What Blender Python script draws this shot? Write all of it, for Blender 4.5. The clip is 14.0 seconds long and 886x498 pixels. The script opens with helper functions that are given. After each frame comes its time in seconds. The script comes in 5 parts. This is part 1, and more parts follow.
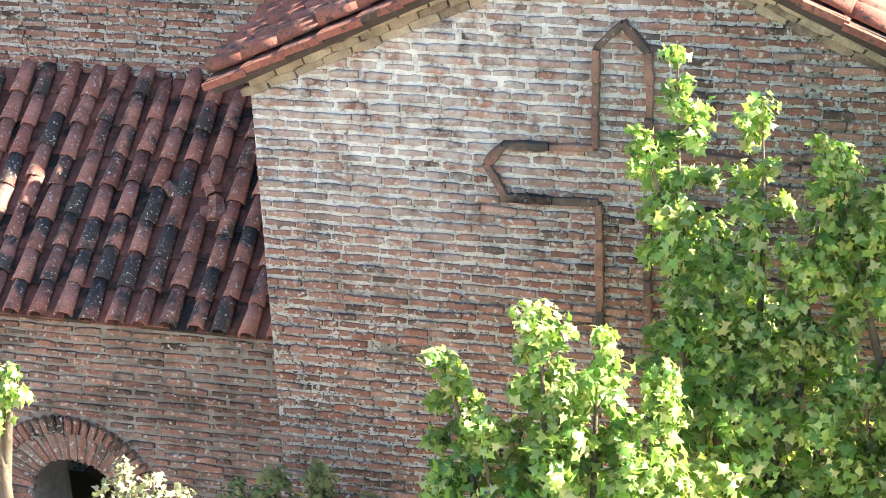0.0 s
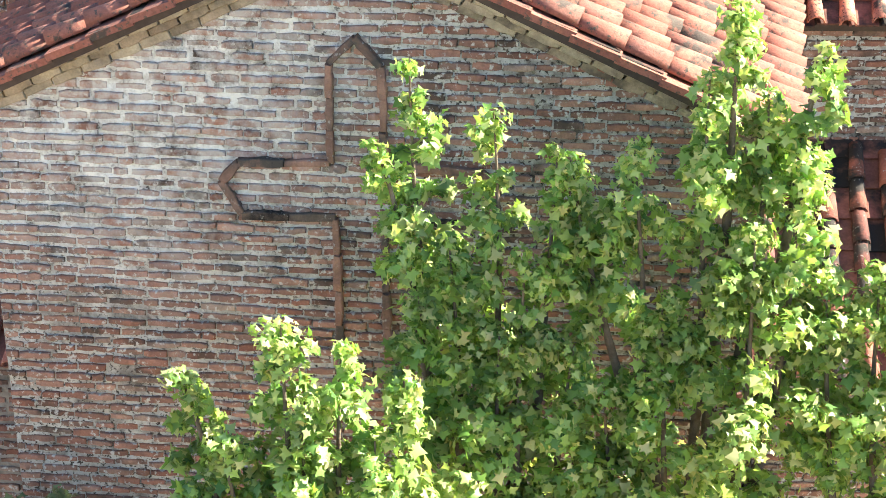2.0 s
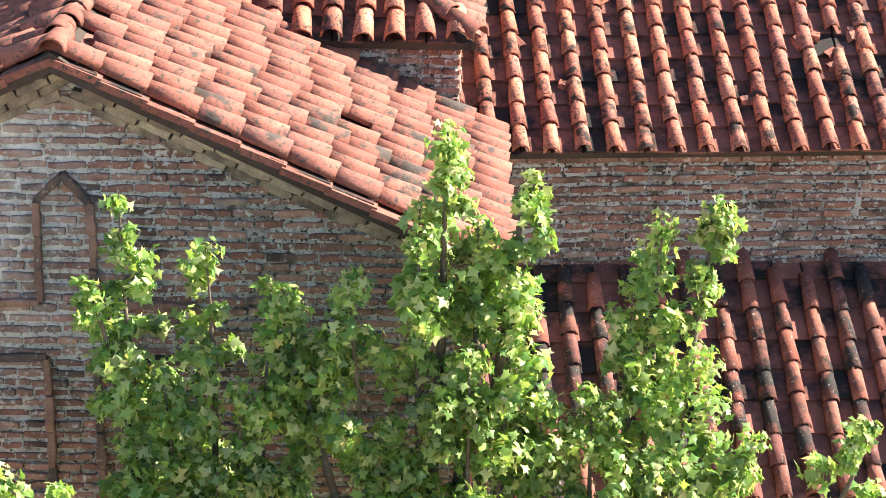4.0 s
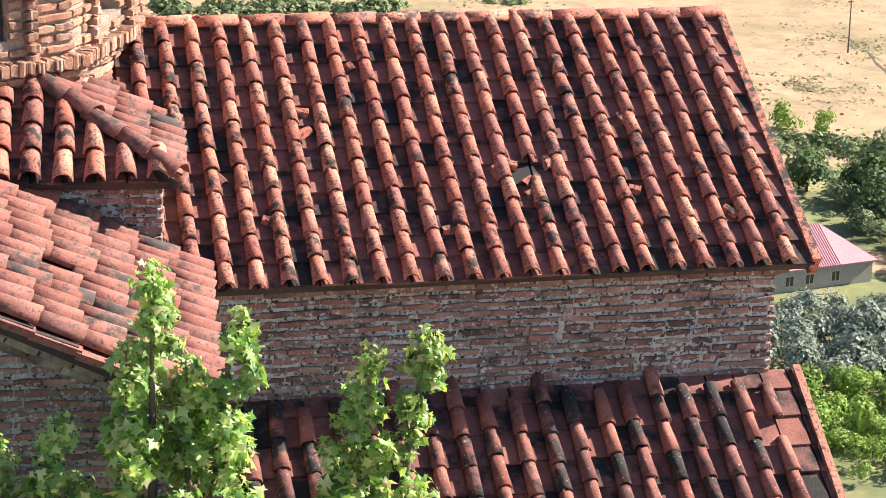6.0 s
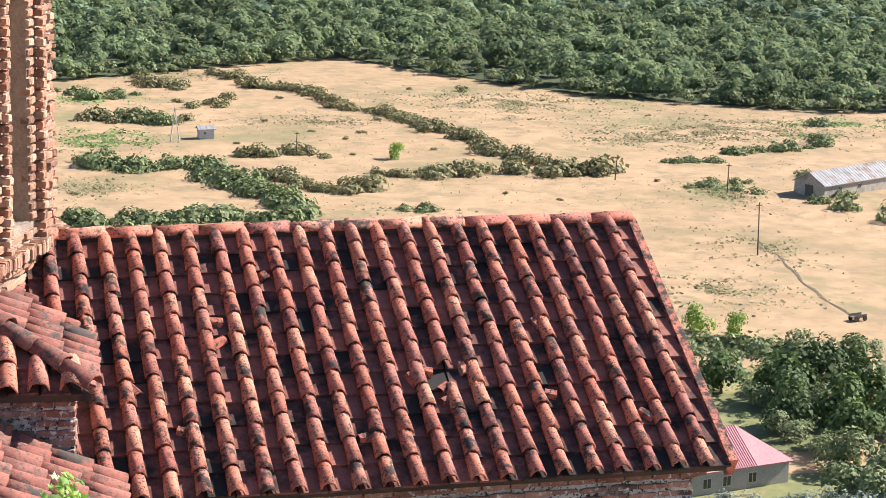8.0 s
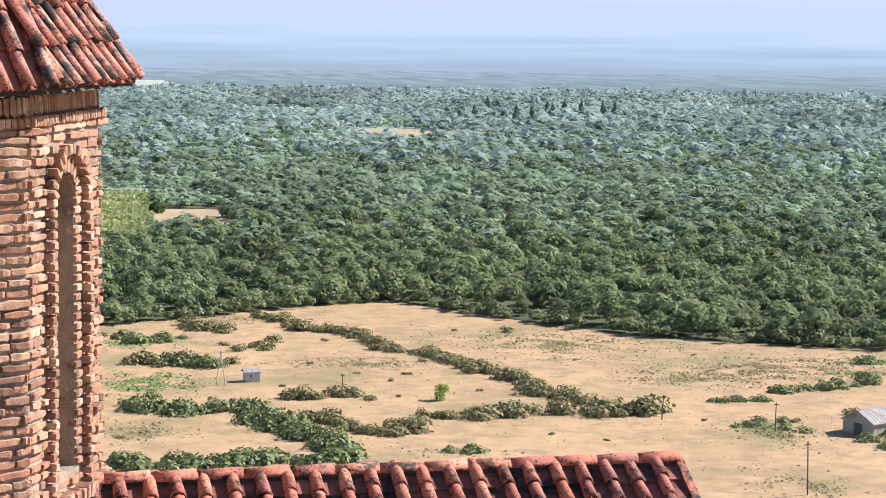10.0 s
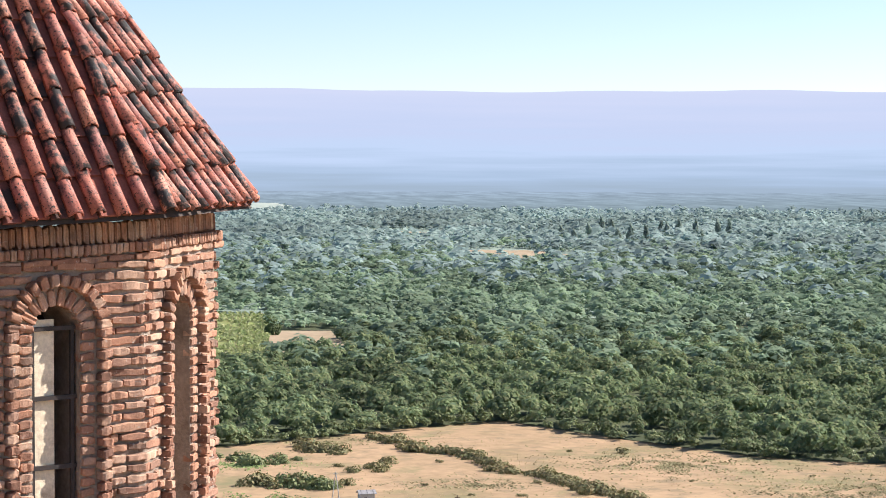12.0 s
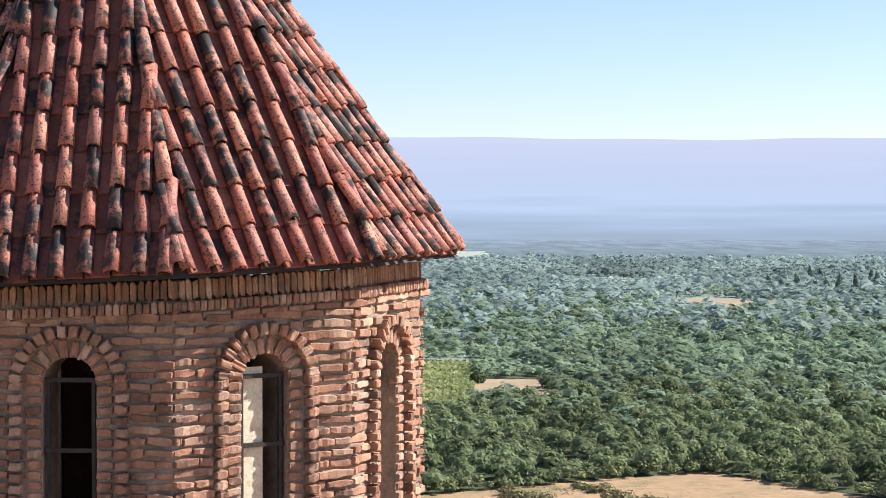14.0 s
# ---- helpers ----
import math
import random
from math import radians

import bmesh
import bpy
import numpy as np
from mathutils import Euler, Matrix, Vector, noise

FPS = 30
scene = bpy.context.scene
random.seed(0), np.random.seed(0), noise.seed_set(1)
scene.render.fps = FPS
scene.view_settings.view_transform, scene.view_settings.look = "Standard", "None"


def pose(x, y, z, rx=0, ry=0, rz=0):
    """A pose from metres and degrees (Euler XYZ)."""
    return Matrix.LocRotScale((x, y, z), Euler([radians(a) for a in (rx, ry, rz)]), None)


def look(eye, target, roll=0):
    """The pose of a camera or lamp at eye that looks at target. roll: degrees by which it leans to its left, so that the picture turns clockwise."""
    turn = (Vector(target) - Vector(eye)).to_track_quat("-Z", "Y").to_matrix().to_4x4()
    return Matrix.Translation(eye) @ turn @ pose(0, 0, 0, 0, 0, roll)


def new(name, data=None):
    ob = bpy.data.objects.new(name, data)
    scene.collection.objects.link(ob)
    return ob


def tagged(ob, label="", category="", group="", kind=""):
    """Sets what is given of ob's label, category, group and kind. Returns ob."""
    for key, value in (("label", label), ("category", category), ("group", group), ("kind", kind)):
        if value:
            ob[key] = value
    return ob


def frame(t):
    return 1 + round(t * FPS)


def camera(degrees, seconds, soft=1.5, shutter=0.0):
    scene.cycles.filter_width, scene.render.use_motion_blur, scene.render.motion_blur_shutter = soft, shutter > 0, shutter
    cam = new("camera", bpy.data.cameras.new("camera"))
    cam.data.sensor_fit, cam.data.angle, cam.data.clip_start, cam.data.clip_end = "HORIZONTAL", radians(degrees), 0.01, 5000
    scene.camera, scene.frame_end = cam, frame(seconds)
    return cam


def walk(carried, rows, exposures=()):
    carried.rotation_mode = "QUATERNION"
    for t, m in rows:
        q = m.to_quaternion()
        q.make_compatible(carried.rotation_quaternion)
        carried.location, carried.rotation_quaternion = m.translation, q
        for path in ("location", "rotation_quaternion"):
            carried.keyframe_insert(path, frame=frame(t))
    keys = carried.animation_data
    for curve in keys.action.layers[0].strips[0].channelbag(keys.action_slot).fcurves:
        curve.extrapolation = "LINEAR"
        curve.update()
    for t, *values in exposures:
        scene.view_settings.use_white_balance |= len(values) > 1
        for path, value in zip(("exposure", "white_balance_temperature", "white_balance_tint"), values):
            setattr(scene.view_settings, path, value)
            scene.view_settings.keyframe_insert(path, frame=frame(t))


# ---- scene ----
cam = camera(24.0, 14.0, soft=0.85)
PATH = [
    (0.0, pose(0, 0, 11, 64.088, 2.407, 15.257)),
    (0.5, pose(0, 0, 11, 63.507, 2.065, 13.874)),
    (1.0, pose(0, 0, 11, 63.356, 1.678, 12.214)),
    (1.5, pose(0, 0, 11, 63.766, 1.245, 10.353)),
    (2.0, pose(0, 0, 11, 64.310, 0.778, 8.054)),
    (2.5, pose(0, 0, 11, 64.829, 0.289, 6.383)),
    (3.0, pose(0, 0, 11, 65.487, -0.190, 4.778)),
    (3.5, pose(0, 0, 11, 66.368, -0.615, 2.990)),
    (4.0, pose(0, 0, 11, 67.934, -0.883, 0.214)),
    (6.3, pose(0, 0, 11, 72.321, -1.764, -9.048)),
    (6.5, pose(0, 0, 11, 72.711, -1.871, -9.718)),
    (7.0, pose(0, 0, 11, 73.970, -1.841, -11.045)),
    (7.5, pose(0, 0, 11, 75.711, -1.659, -10.937)),
    (8.0, pose(0, 0, 11, 77.556, -1.361, -10.554)),
    (8.5, pose(0, 0, 11, 79.387, -1.129, -10.248)),
    (9.0, pose(0, 0, 11, 81.176, -0.952, -9.969)),
    (9.2, pose(0, 0, 11, 81.862, -0.926, -9.864)),
    (11.3, pose(0, 0, 11, 86.650, -0.380, -7.821)),
    (11.5, pose(0, 0, 11, 86.932, -0.377, -7.424)),
    (12.0, pose(0, 0, 11, 87.448, -0.173, -6.297)),
    (12.5, pose(0, 0, 11, 87.805, -0.031, -4.996)),
    (13.0, pose(0, 0, 11, 88.116, -0.051, -3.545)),
    (13.5, pose(0, 0, 11, 88.441, -0.018, -2.075)),
    (14.0, pose(0, 0, 11, 88.773, -0.000, -0.664)),
]
walk(cam, PATH, [(0.0, 2.8, 6700, 5), (1.5, 2.65, 6700, 5), (3.0, 2.25, 6600, 7), (4.2, 1.95, 6500, 10), (6.3, 1.5, 6150, 13), (9.0, 1.25, 6050, 14), (11.3, 1.1, 6100, 16), (14.0, 1.05, 6100, 16)])

# ---- light ----
SUN_EL = radians(37)
SUN_DIR = Vector((math.cos(SUN_EL) * 0.979, math.cos(SUN_EL) * 0.204, math.sin(SUN_EL)))
world = bpy.data.worlds.new("world")
scene.world = world
world.use_nodes = True
wn = world.node_tree
wn.nodes.clear()
w_out = wn.nodes.new("ShaderNodeOutputWorld")
w_bg = wn.nodes.new("ShaderNodeBackground")
w_sky = wn.nodes.new("ShaderNodeTexSky")
w_sky.sky_type = "NISHITA"
w_sky.sun_disc = False
w_sky.sun_elevation = SUN_EL
w_sky.sun_rotation = math.atan2(SUN_DIR.x, SUN_DIR.y)
w_sky.air_density, w_sky.dust_density, w_sky.ozone_density = 0.8, 0.15, 1.3
w_bg.inputs["Strength"].default_value = 0.072
wn.links.new(w_sky.outputs[0], w_bg.inputs["Color"])
wn.links.new(w_bg.outputs[0], w_out.inputs["Surface"])
sun = new("sun", bpy.data.lights.new("sun", "SUN"))
sun.data.energy = 5.0
sun.data.angle = radians(0.5)
sun.data.color = (1.0, 0.92, 0.78)
sun.matrix_world = look(SUN_DIR * 100, (0, 0, 0))


# ---- materials ----
def material(name, colours, scale=4.0, rough=0.85, bump=0.3, bump_scale=40.0, vary="", stain=None, stain_scale=3.0,
             stain_cut=(0.5, 0.62), fleck=None, fleck_scale=45.0, fleck_cut=(0.62, 0.7), spec=0.3, stretch=(1, 1, 1), bloom=None):
    """Two colours mixed by noise, a tint for each piece, stains and flecks on top, and a fine relief."""
    m = bpy.data.materials.new(name)
    m.use_nodes = True
    nt = m.node_tree
    b = nt.nodes["Principled BSDF"]
    b.inputs["Roughness"].default_value = rough
    b.inputs["Specular IOR Level"].default_value = spec
    L = nt.links.new
    co = nt.nodes.new("ShaderNodeTexCoord")
    geo = nt.nodes.new("ShaderNodeNewGeometry")
    mp = nt.nodes.new("ShaderNodeMapping")
    mp.inputs["Scale"].default_value = stretch
    L(geo.outputs["Position"], mp.inputs["Vector"])
    pos = mp.outputs["Vector"]
    rnd = None
    if vary == "object":
        rnd = nt.nodes.new("ShaderNodeObjectInfo").outputs["Random"]
    elif vary == "island":
        rnd = geo.outputs["Random Per Island"]

    def noise_at(s, detail=4.0, rough_=0.6):
        n = nt.nodes.new("ShaderNodeTexNoise")
        n.inputs["Scale"].default_value = s
        n.inputs["Detail"].default_value = detail
        n.inputs["Roughness"].default_value = rough_
        L(pos, n.inputs["Vector"])
        return n.outputs["Fac"]

    def ramp(fac, stops):
        r = nt.nodes.new("ShaderNodeValToRGB")
        e = r.color_ramp.elements
        while len(e) < len(stops):
            e.new(0.5)
        for el, (p, c) in zip(e, stops):
            el.position, el.color = p, (*c, 1) if len(c) == 3 else c
        L(fac, r.inputs["Fac"])
        return r.outputs["Color"]

    def mix(fac, a, c, mode="MIX"):
        x = nt.nodes.new("ShaderNodeMix")
        x.data_type, x.blend_type = "RGBA", mode
        for sock, v in ((x.inputs[0], fac), (x.inputs[6], a), (x.inputs[7], c)):
            if isinstance(v, (int, float)):
                sock.default_value = v
            elif isinstance(v, tuple):
                sock.default_value = (*v, 1)
            else:
                L(v, sock)
        return x.outputs[2]

    k = len(colours)
    if rnd is not None:
        base = ramp(rnd, [(i / max(1, k - 1), c) for i, c in enumerate(colours)])
        n0 = ramp(noise_at(scale), [(0.25, (0.62, 0.62, 0.62)), (0.75, (1.3, 1.3, 1.3))])
        base = mix(1.0, base, n0, "MULTIPLY")
    else:
        base = ramp(noise_at(scale), [(0.3 + 0.4 * i / max(1, k - 1), c) for i, c in enumerate(colours)])
    n1 = ramp(noise_at(scale * 9, 5.0), [(0.25, (0.72, 0.72, 0.72)), (0.75, (1.22, 1.22, 1.22))])
    base = mix(0.8, base, n1, "MULTIPLY")
    if stain:
        f = noise_at(stain_scale, 6.0, 0.65)
        if rnd is not None:
            a = nt.nodes.new("ShaderNodeMath")
            a.operation = "MULTIPLY_ADD"
            L(rnd, a.inputs[0])
            wh = nt.nodes.new("ShaderNodeMath")
            wh.operation = "FRACT"
            mm = nt.nodes.new("ShaderNodeMath")
            mm.operation = "MULTIPLY"
            L(rnd, mm.inputs[0])
            mm.inputs[1].default_value = 17.31
            L(mm.outputs[0], wh.inputs[0])
            L(wh.outputs[0], a.inputs[0])
            a.inputs[1].default_value = 0.22
            L(f, a.inputs[2])
            sb = nt.nodes.new("ShaderNodeMath")
            sb.operation = "SUBTRACT"
            L(a.outputs[0], sb.inputs[0])
            sb.inputs[1].default_value = 0.11
            f = sb.outputs[0]
        base = mix(ramp(f, [(stain_cut[0], (0, 0, 0)), (stain_cut[1], (1, 1, 1))]), base, stain)
    if fleck:
        f = noise_at(fleck_scale, 3.0)
        base = mix(ramp(f, [(fleck_cut[0], (0, 0, 0)), (fleck_cut[1], (1, 1, 1))]), base, fleck)
    if bloom:
        (cx, cy, cz), rad, tone = bloom
        dist = nt.nodes.new("ShaderNodeVectorMath")
        dist.operation = "DISTANCE"
        L(geo.outputs["Position"], dist.inputs[0])
        dist.inputs[1].default_value = (cx, cy, cz)
        fade = nt.nodes.new("ShaderNodeMapRange")
        fade.interpolation_type = "SMOOTHSTEP"
        fade.inputs["From Min"].default_value, fade.inputs["From Max"].default_value = rad * 0.25, rad
        fade.inputs["To Min"].default_value, fade.inputs["To Max"].default_value = 0.9, 0.0
        L(dist.outputs["Value"], fade.inputs["Value"])
        spots = ramp(noise_at(7.0, 6.0, 0.7), [(0.36, (0, 0, 0)), (0.60, (1, 1, 1))])
        both = nt.nodes.new("ShaderNodeMath")
        both.operation = "MULTIPLY"
        L(fade.outputs[0], both.inputs[0])
        L(spots, both.inputs[1])
        base = mix(both.outputs[0], base, tone)
    L(base, b.inputs["Base Color"])
    if bump:
        bp = nt.nodes.new("ShaderNodeBump")
        bp.inputs["Strength"].default_value = bump
        bp.inputs["Distance"].default_value = 0.02
        L(noise_at(bump_scale, 5.0), bp.inputs["Height"])
        L(bp.outputs[0], b.inputs["Normal"])
    return m


TILE_COLS = [(0.42, 0.125, 0.08), (0.52, 0.185, 0.115), (0.37, 0.115, 0.085), (0.58, 0.25, 0.16), (0.47, 0.155, 0.10), (0.36, 0.13, 0.10), (0.50, 0.205, 0.14)]
M_TILE = material("roof_tile_clay", TILE_COLS, 5, 0.8, 0.4, 60, "object", stain=(0.045, 0.034, 0.03), stain_scale=9.0,
                  stain_cut=(0.55, 0.67), fleck=(0.055, 0.045, 0.04), fleck_scale=42, fleck_cut=(0.55, 0.63))
M_TILE_JOINED = material("roof_tile_clay_joined", TILE_COLS, 5, 0.8, 0.4, 60, "island", stain=(0.045, 0.034, 0.03), stain_scale=9.0,
                         stain_cut=(0.55, 0.67), fleck=(0.055, 0.045, 0.04), fleck_scale=42, fleck_cut=(0.55, 0.63))
M_TILE_SOOTY = material("roof_tile_blackened", TILE_COLS, 5, 0.62, 0.4, 60, "object", stain=(0.025, 0.02, 0.018), stain_scale=7.0,
                        stain_cut=(0.48, 0.60), fleck=(0.03, 0.025, 0.022), fleck_scale=46, fleck_cut=(0.56, 0.63), spec=0.45)
M_TILE_SOOTY_JOINED = material("roof_tile_blackened_joined", TILE_COLS, 5, 0.62, 0.4, 60, "island", stain=(0.025, 0.02, 0.018), stain_scale=7.0,
                               stain_cut=(0.48, 0.60), fleck=(0.03, 0.025, 0.022), fleck_scale=46, fleck_cut=(0.56, 0.63), spec=0.45)
M_PAN_RED = material("roof_pan_red", [(0.25, 0.085, 0.06), (0.32, 0.12, 0.085), (0.19, 0.07, 0.055)], 5, 0.9, 0.4, 60, "island",
                     stain=(0.05, 0.035, 0.03), stain_scale=4.0, stain_cut=(0.52, 0.66))
M_PAN = material("roof_pan_clay", [(0.23, 0.088, 0.066), (0.31, 0.125, 0.095), (0.17, 0.08, 0.066)], 5, 0.9, 0.4, 60, "island",
                 stain=(0.03, 0.026, 0.024), stain_scale=3.0, stain_cut=(0.45, 0.62))
M_TILE_PALE = material("roof_tile_pale", [(0.27, 0.095, 0.07), (0.33, 0.135, 0.10), (0.235, 0.085, 0.065), (0.30, 0.115, 0.085), (0.24, 0.105, 0.085)], 5, 0.88, 0.35, 60,
                       "object", stain=(0.07, 0.055, 0.048), stain_scale=5.0, stain_cut=(0.57, 0.68), fleck=(0.08, 0.07, 0.06),
                       fleck_scale=26, fleck_cut=(0.56, 0.66))
# dark lichened tiles, the stain deepened also for shade from chancel and trees
M_TILE_DARK = material("roof_tile_lichened_shaded", [(0.24, 0.075, 0.055), (0.33, 0.12, 0.085), (0.17, 0.065, 0.055), (0.38, 0.15, 0.105)], 5, 0.9, 0.4, 60,
                       "object", stain=(0.035, 0.03, 0.028), stain_scale=3.0, stain_cut=(0.45, 0.58), fleck=(0.40, 0.38, 0.36),
                       fleck_scale=38, fleck_cut=(0.63, 0.70))
M_TILE_LICHEN = material("roof_tile_pink_lichen", [(0.33, 0.13, 0.10), (0.42, 0.19, 0.15), (0.26, 0.11, 0.09), (0.46, 0.21, 0.16)], 5, 0.9, 0.4, 60, "object",
                         stain=(0.07, 0.06, 0.058), stain_scale=2.6, stain_cut=(0.48, 0.60), fleck=(0.55, 0.53, 0.50), fleck_scale=34, fleck_cut=(0.60, 0.68))
BRICK_COLS = [(0.27, 0.13, 0.095), (0.35, 0.18, 0.135), (0.22, 0.125, 0.10), (0.40, 0.235, 0.18), (0.30, 0.185, 0.15), (0.24, 0.11, 0.08), (0.33, 0.25, 0.21)]
M_BRICK = material("brick_weathered", BRICK_COLS, 6, 0.92, 0.5, 50, "island", bloom=((-4.3, 13.5, 5.9), 2.4, (0.52, 0.50, 0.48)), stain=(0.075, 0.055, 0.045), stain_scale=2.4,
                   stain_cut=(0.52, 0.70), fleck=(0.52, 0.51, 0.48), fleck_scale=21, fleck_cut=(0.56, 0.66))
M_BRICK_OB = material("brick_weathered_single", BRICK_COLS, 6, 0.92, 0.5, 50, "object", bloom=((-4.3, 13.5, 5.9), 2.4, (0.52, 0.50, 0.48)), stain=(0.075, 0.055, 0.045), stain_scale=2.2,
                      stain_cut=(0.52, 0.70), fleck=(0.52, 0.51, 0.48), fleck_scale=21, fleck_cut=(0.57, 0.67))
M_BRICK_DRUM = material("brick_drum", [(0.38, 0.185, 0.115), (0.48, 0.285, 0.185), (0.29, 0.14, 0.09), (0.54, 0.36, 0.25), (0.34, 0.20, 0.14), (0.43, 0.225, 0.14), (0.21, 0.115, 0.08)], 6, 0.92, 0.5, 50,
                        "island", stain=(0.17, 0.11, 0.08), stain_scale=2.0, stain_cut=(0.56, 0.72), fleck=(0.42, 0.36, 0.30),
                        fleck_scale=24, fleck_cut=(0.62, 0.74))
M_BRICK_DRUM_OB = material("brick_drum_single", [(0.38, 0.185, 0.115), (0.48, 0.285, 0.185), (0.29, 0.14, 0.09), (0.54, 0.36, 0.25), (0.34, 0.20, 0.14), (0.43, 0.225, 0.14), (0.21, 0.115, 0.08)], 6, 0.92, 0.5, 50,
                           "object", stain=(0.17, 0.11, 0.08), stain_scale=2.0, stain_cut=(0.56, 0.72), fleck=(0.42, 0.36, 0.30),
                           fleck_scale=24, fleck_cut=(0.62, 0.74))
M_BRICK_PALE = material("brick_cream", [(0.46, 0.40, 0.30), (0.40, 0.33, 0.24), (0.52, 0.46, 0.36), (0.36, 0.30, 0.22)], 6, 0.92, 0.5, 50, "island",
                        stain=(0.13, 0.115, 0.09), stain_scale=2.5, stain_cut=(0.54, 0.72))
# the dark flecks imitate shade in pits and crevices of the joints
M_MORTAR = material("mortar", [(0.23, 0.215, 0.19), (0.50, 0.505, 0.485), (0.30, 0.285, 0.26)], 2.6, 0.95, 1.0, 22, bloom=((-4.3, 13.5, 5.9), 3.0, (0.80, 0.82, 0.80)),
                    stain=(0.10, 0.085, 0.07), stain_scale=3.0, stain_cut=(0.50, 0.66), fleck=(0.05, 0.042, 0.036), fleck_scale=30, fleck_cut=(0.53, 0.61))
# brown mortar, darkened as well for the shade of eaves and trees
M_MORTAR_BROWN_SHADED = material("mortar_brown_shaded", [(0.20, 0.175, 0.15), (0.34, 0.315, 0.285), (0.26, 0.23, 0.20)], 1.8, 0.95, 0.9, 38, stain=(0.11, 0.09, 0.075), stain_scale=1.2, stain_cut=(0.48, 0.66))
M_MORTAR_WARM = material("mortar_warm", [(0.27, 0.215, 0.17), (0.38, 0.31, 0.245)], 3, 0.95, 1.0, 30, stain=(0.16, 0.12, 0.09),
                         stain_scale=2.0, stain_cut=(0.50, 0.7))
M_MOULD = material("moulding_brick", [(0.25, 0.15, 0.115), (0.29, 0.18, 0.14), (0.21, 0.13, 0.105)], 6, 0.92, 0.6, 45, "object", stain=(0.07, 0.065, 0.06), stain_scale=2.5,
                   stain_cut=(0.50, 0.66), fleck=(0.36, 0.36, 0.35), fleck_scale=22, fleck_cut=(0.62, 0.72))
M_MOULD_BLACK = material("moulding_brick_blackened", [(0.10, 0.085, 0.075), (0.16, 0.125, 0.105), (0.06, 0.05, 0.045)], 7, 0.92, 0.6, 45, "object", stain=(0.02, 0.018, 0.017), stain_scale=5,
                         stain_cut=(0.46, 0.60), fleck=(0.36, 0.36, 0.35), fleck_scale=26, fleck_cut=(0.62, 0.72))
M_BRICK_PALE_OB = material("brick_cream_single", [(0.37, 0.32, 0.24), (0.31, 0.255, 0.185), (0.42, 0.37, 0.285), (0.27, 0.21, 0.155)], 6, 0.92, 0.5, 50, "object",
                           stain=(0.12, 0.10, 0.08), stain_scale=2.5, stain_cut=(0.50, 0.68))
M_IRON = material("dark_iron", [(0.03, 0.028, 0.027), (0.06, 0.045, 0.04)], 8, 0.6, 0.2, 60)
M_PLASTER = material("dusty_pane", [(0.80, 0.70, 0.52), (0.70, 0.60, 0.44)], 3, 0.9, 0.3, 20, stain=(0.45, 0.36, 0.25), stain_scale=4, stain_cut=(0.52, 0.66))
# inner brick, its colour darkened to stand for the unlit inside
M_INSIDE = material("inner_brick_darkened", [(0.10, 0.06, 0.045), (0.15, 0.09, 0.065)], 3, 0.95, 0.6, 20)
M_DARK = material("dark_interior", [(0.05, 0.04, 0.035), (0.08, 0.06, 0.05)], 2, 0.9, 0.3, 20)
M_BARK = material("bark", [(0.11, 0.085, 0.06), (0.19, 0.155, 0.12)], 12, 0.9, 0.6, 40)


# ---- mesh helpers ----
def mesh_of(name, verts, faces, mats, smooth=False):
    me = bpy.data.meshes.new(name)
    me.from_pydata([tuple(v) for v in verts], [], faces)
    for m in mats if isinstance(mats, (list, tuple)) else [mats]:
        me.materials.append(m)
    if smooth:
        me.polygons.foreach_set("use_smooth", [True] * len(me.polygons))
    me.update()
    return me


def quick_mesh(name, verts, faces, mat):
    """A large mesh from arrays: verts (n, 3) and faces (m, k), all with k corners."""
    verts, faces = np.asarray(verts, np.float32), np.asarray(faces, np.int32)
    me = bpy.data.meshes.new(name)
    k = faces.shape[1]
    me.vertices.add(len(verts))
    me.vertices.foreach_set("co", verts.ravel())
    me.loops.add(faces.size)
    me.loops.foreach_set("vertex_index", faces.ravel())
    me.polygons.add(len(faces))
    me.polygons.foreach_set("loop_start", np.arange(0, faces.size, k, dtype=np.int32))
    me.polygons.foreach_set("loop_total", np.full(len(faces), k, dtype=np.int32))
    me.materials.append(mat)
    me.update(calc_edges=True)
    return me


def piece(name, me, parent, m=None, label="", kind=""):
    ob = new(name, me)
    ob.parent = parent
    if m is not None:
        ob.matrix_basis = m
    return tagged(ob, label, kind=kind)


def thing(name, label, category, m=None, group="", kind=""):
    ob = new(name)
    if m is not None:
        ob.matrix_basis = m
    return tagged(ob, label, category, group, kind)


class Soup:
    """Gathers many small solids that become one mesh."""

    def __init__(self):
        self.v, self.f = [], []

    def add(self, verts, faces, m=None):
        o = len(self.v)
        self.v += [tuple(m @ Vector(p)) for p in verts] if m is not None else [tuple(p) for p in verts]
        self.f += [tuple(i + o for i in q) for q in faces]

    def box(self, lo, hi, m=None):
        (a, b, c), (d, e, g) = lo, hi
        self.add([(a, b, c), (d, b, c), (d, e, c), (a, e, c), (a, b, g), (d, b, g), (d, e, g), (a, e, g)],
                 [(0, 3, 2, 1), (4, 5, 6, 7), (0, 1, 5, 4), (1, 2, 6, 5), (2, 3, 7, 6), (3, 0, 4, 7)], m)

    def mesh(self, name, mats, smooth=False):
        return mesh_of(name, self.v, self.f, mats, smooth)


BRICK_N = 4
BRICK_F = [(6 * i + k, 6 * i + 6 + k, 6 * i + 7 + k, 6 * i + 1 + k) for i in range(BRICK_N) for k in range(5)]
BRICK_F += [(0, 1, 2, 3, 4, 5), tuple(6 * BRICK_N + k for k in (5, 4, 3, 2, 1, 0))]


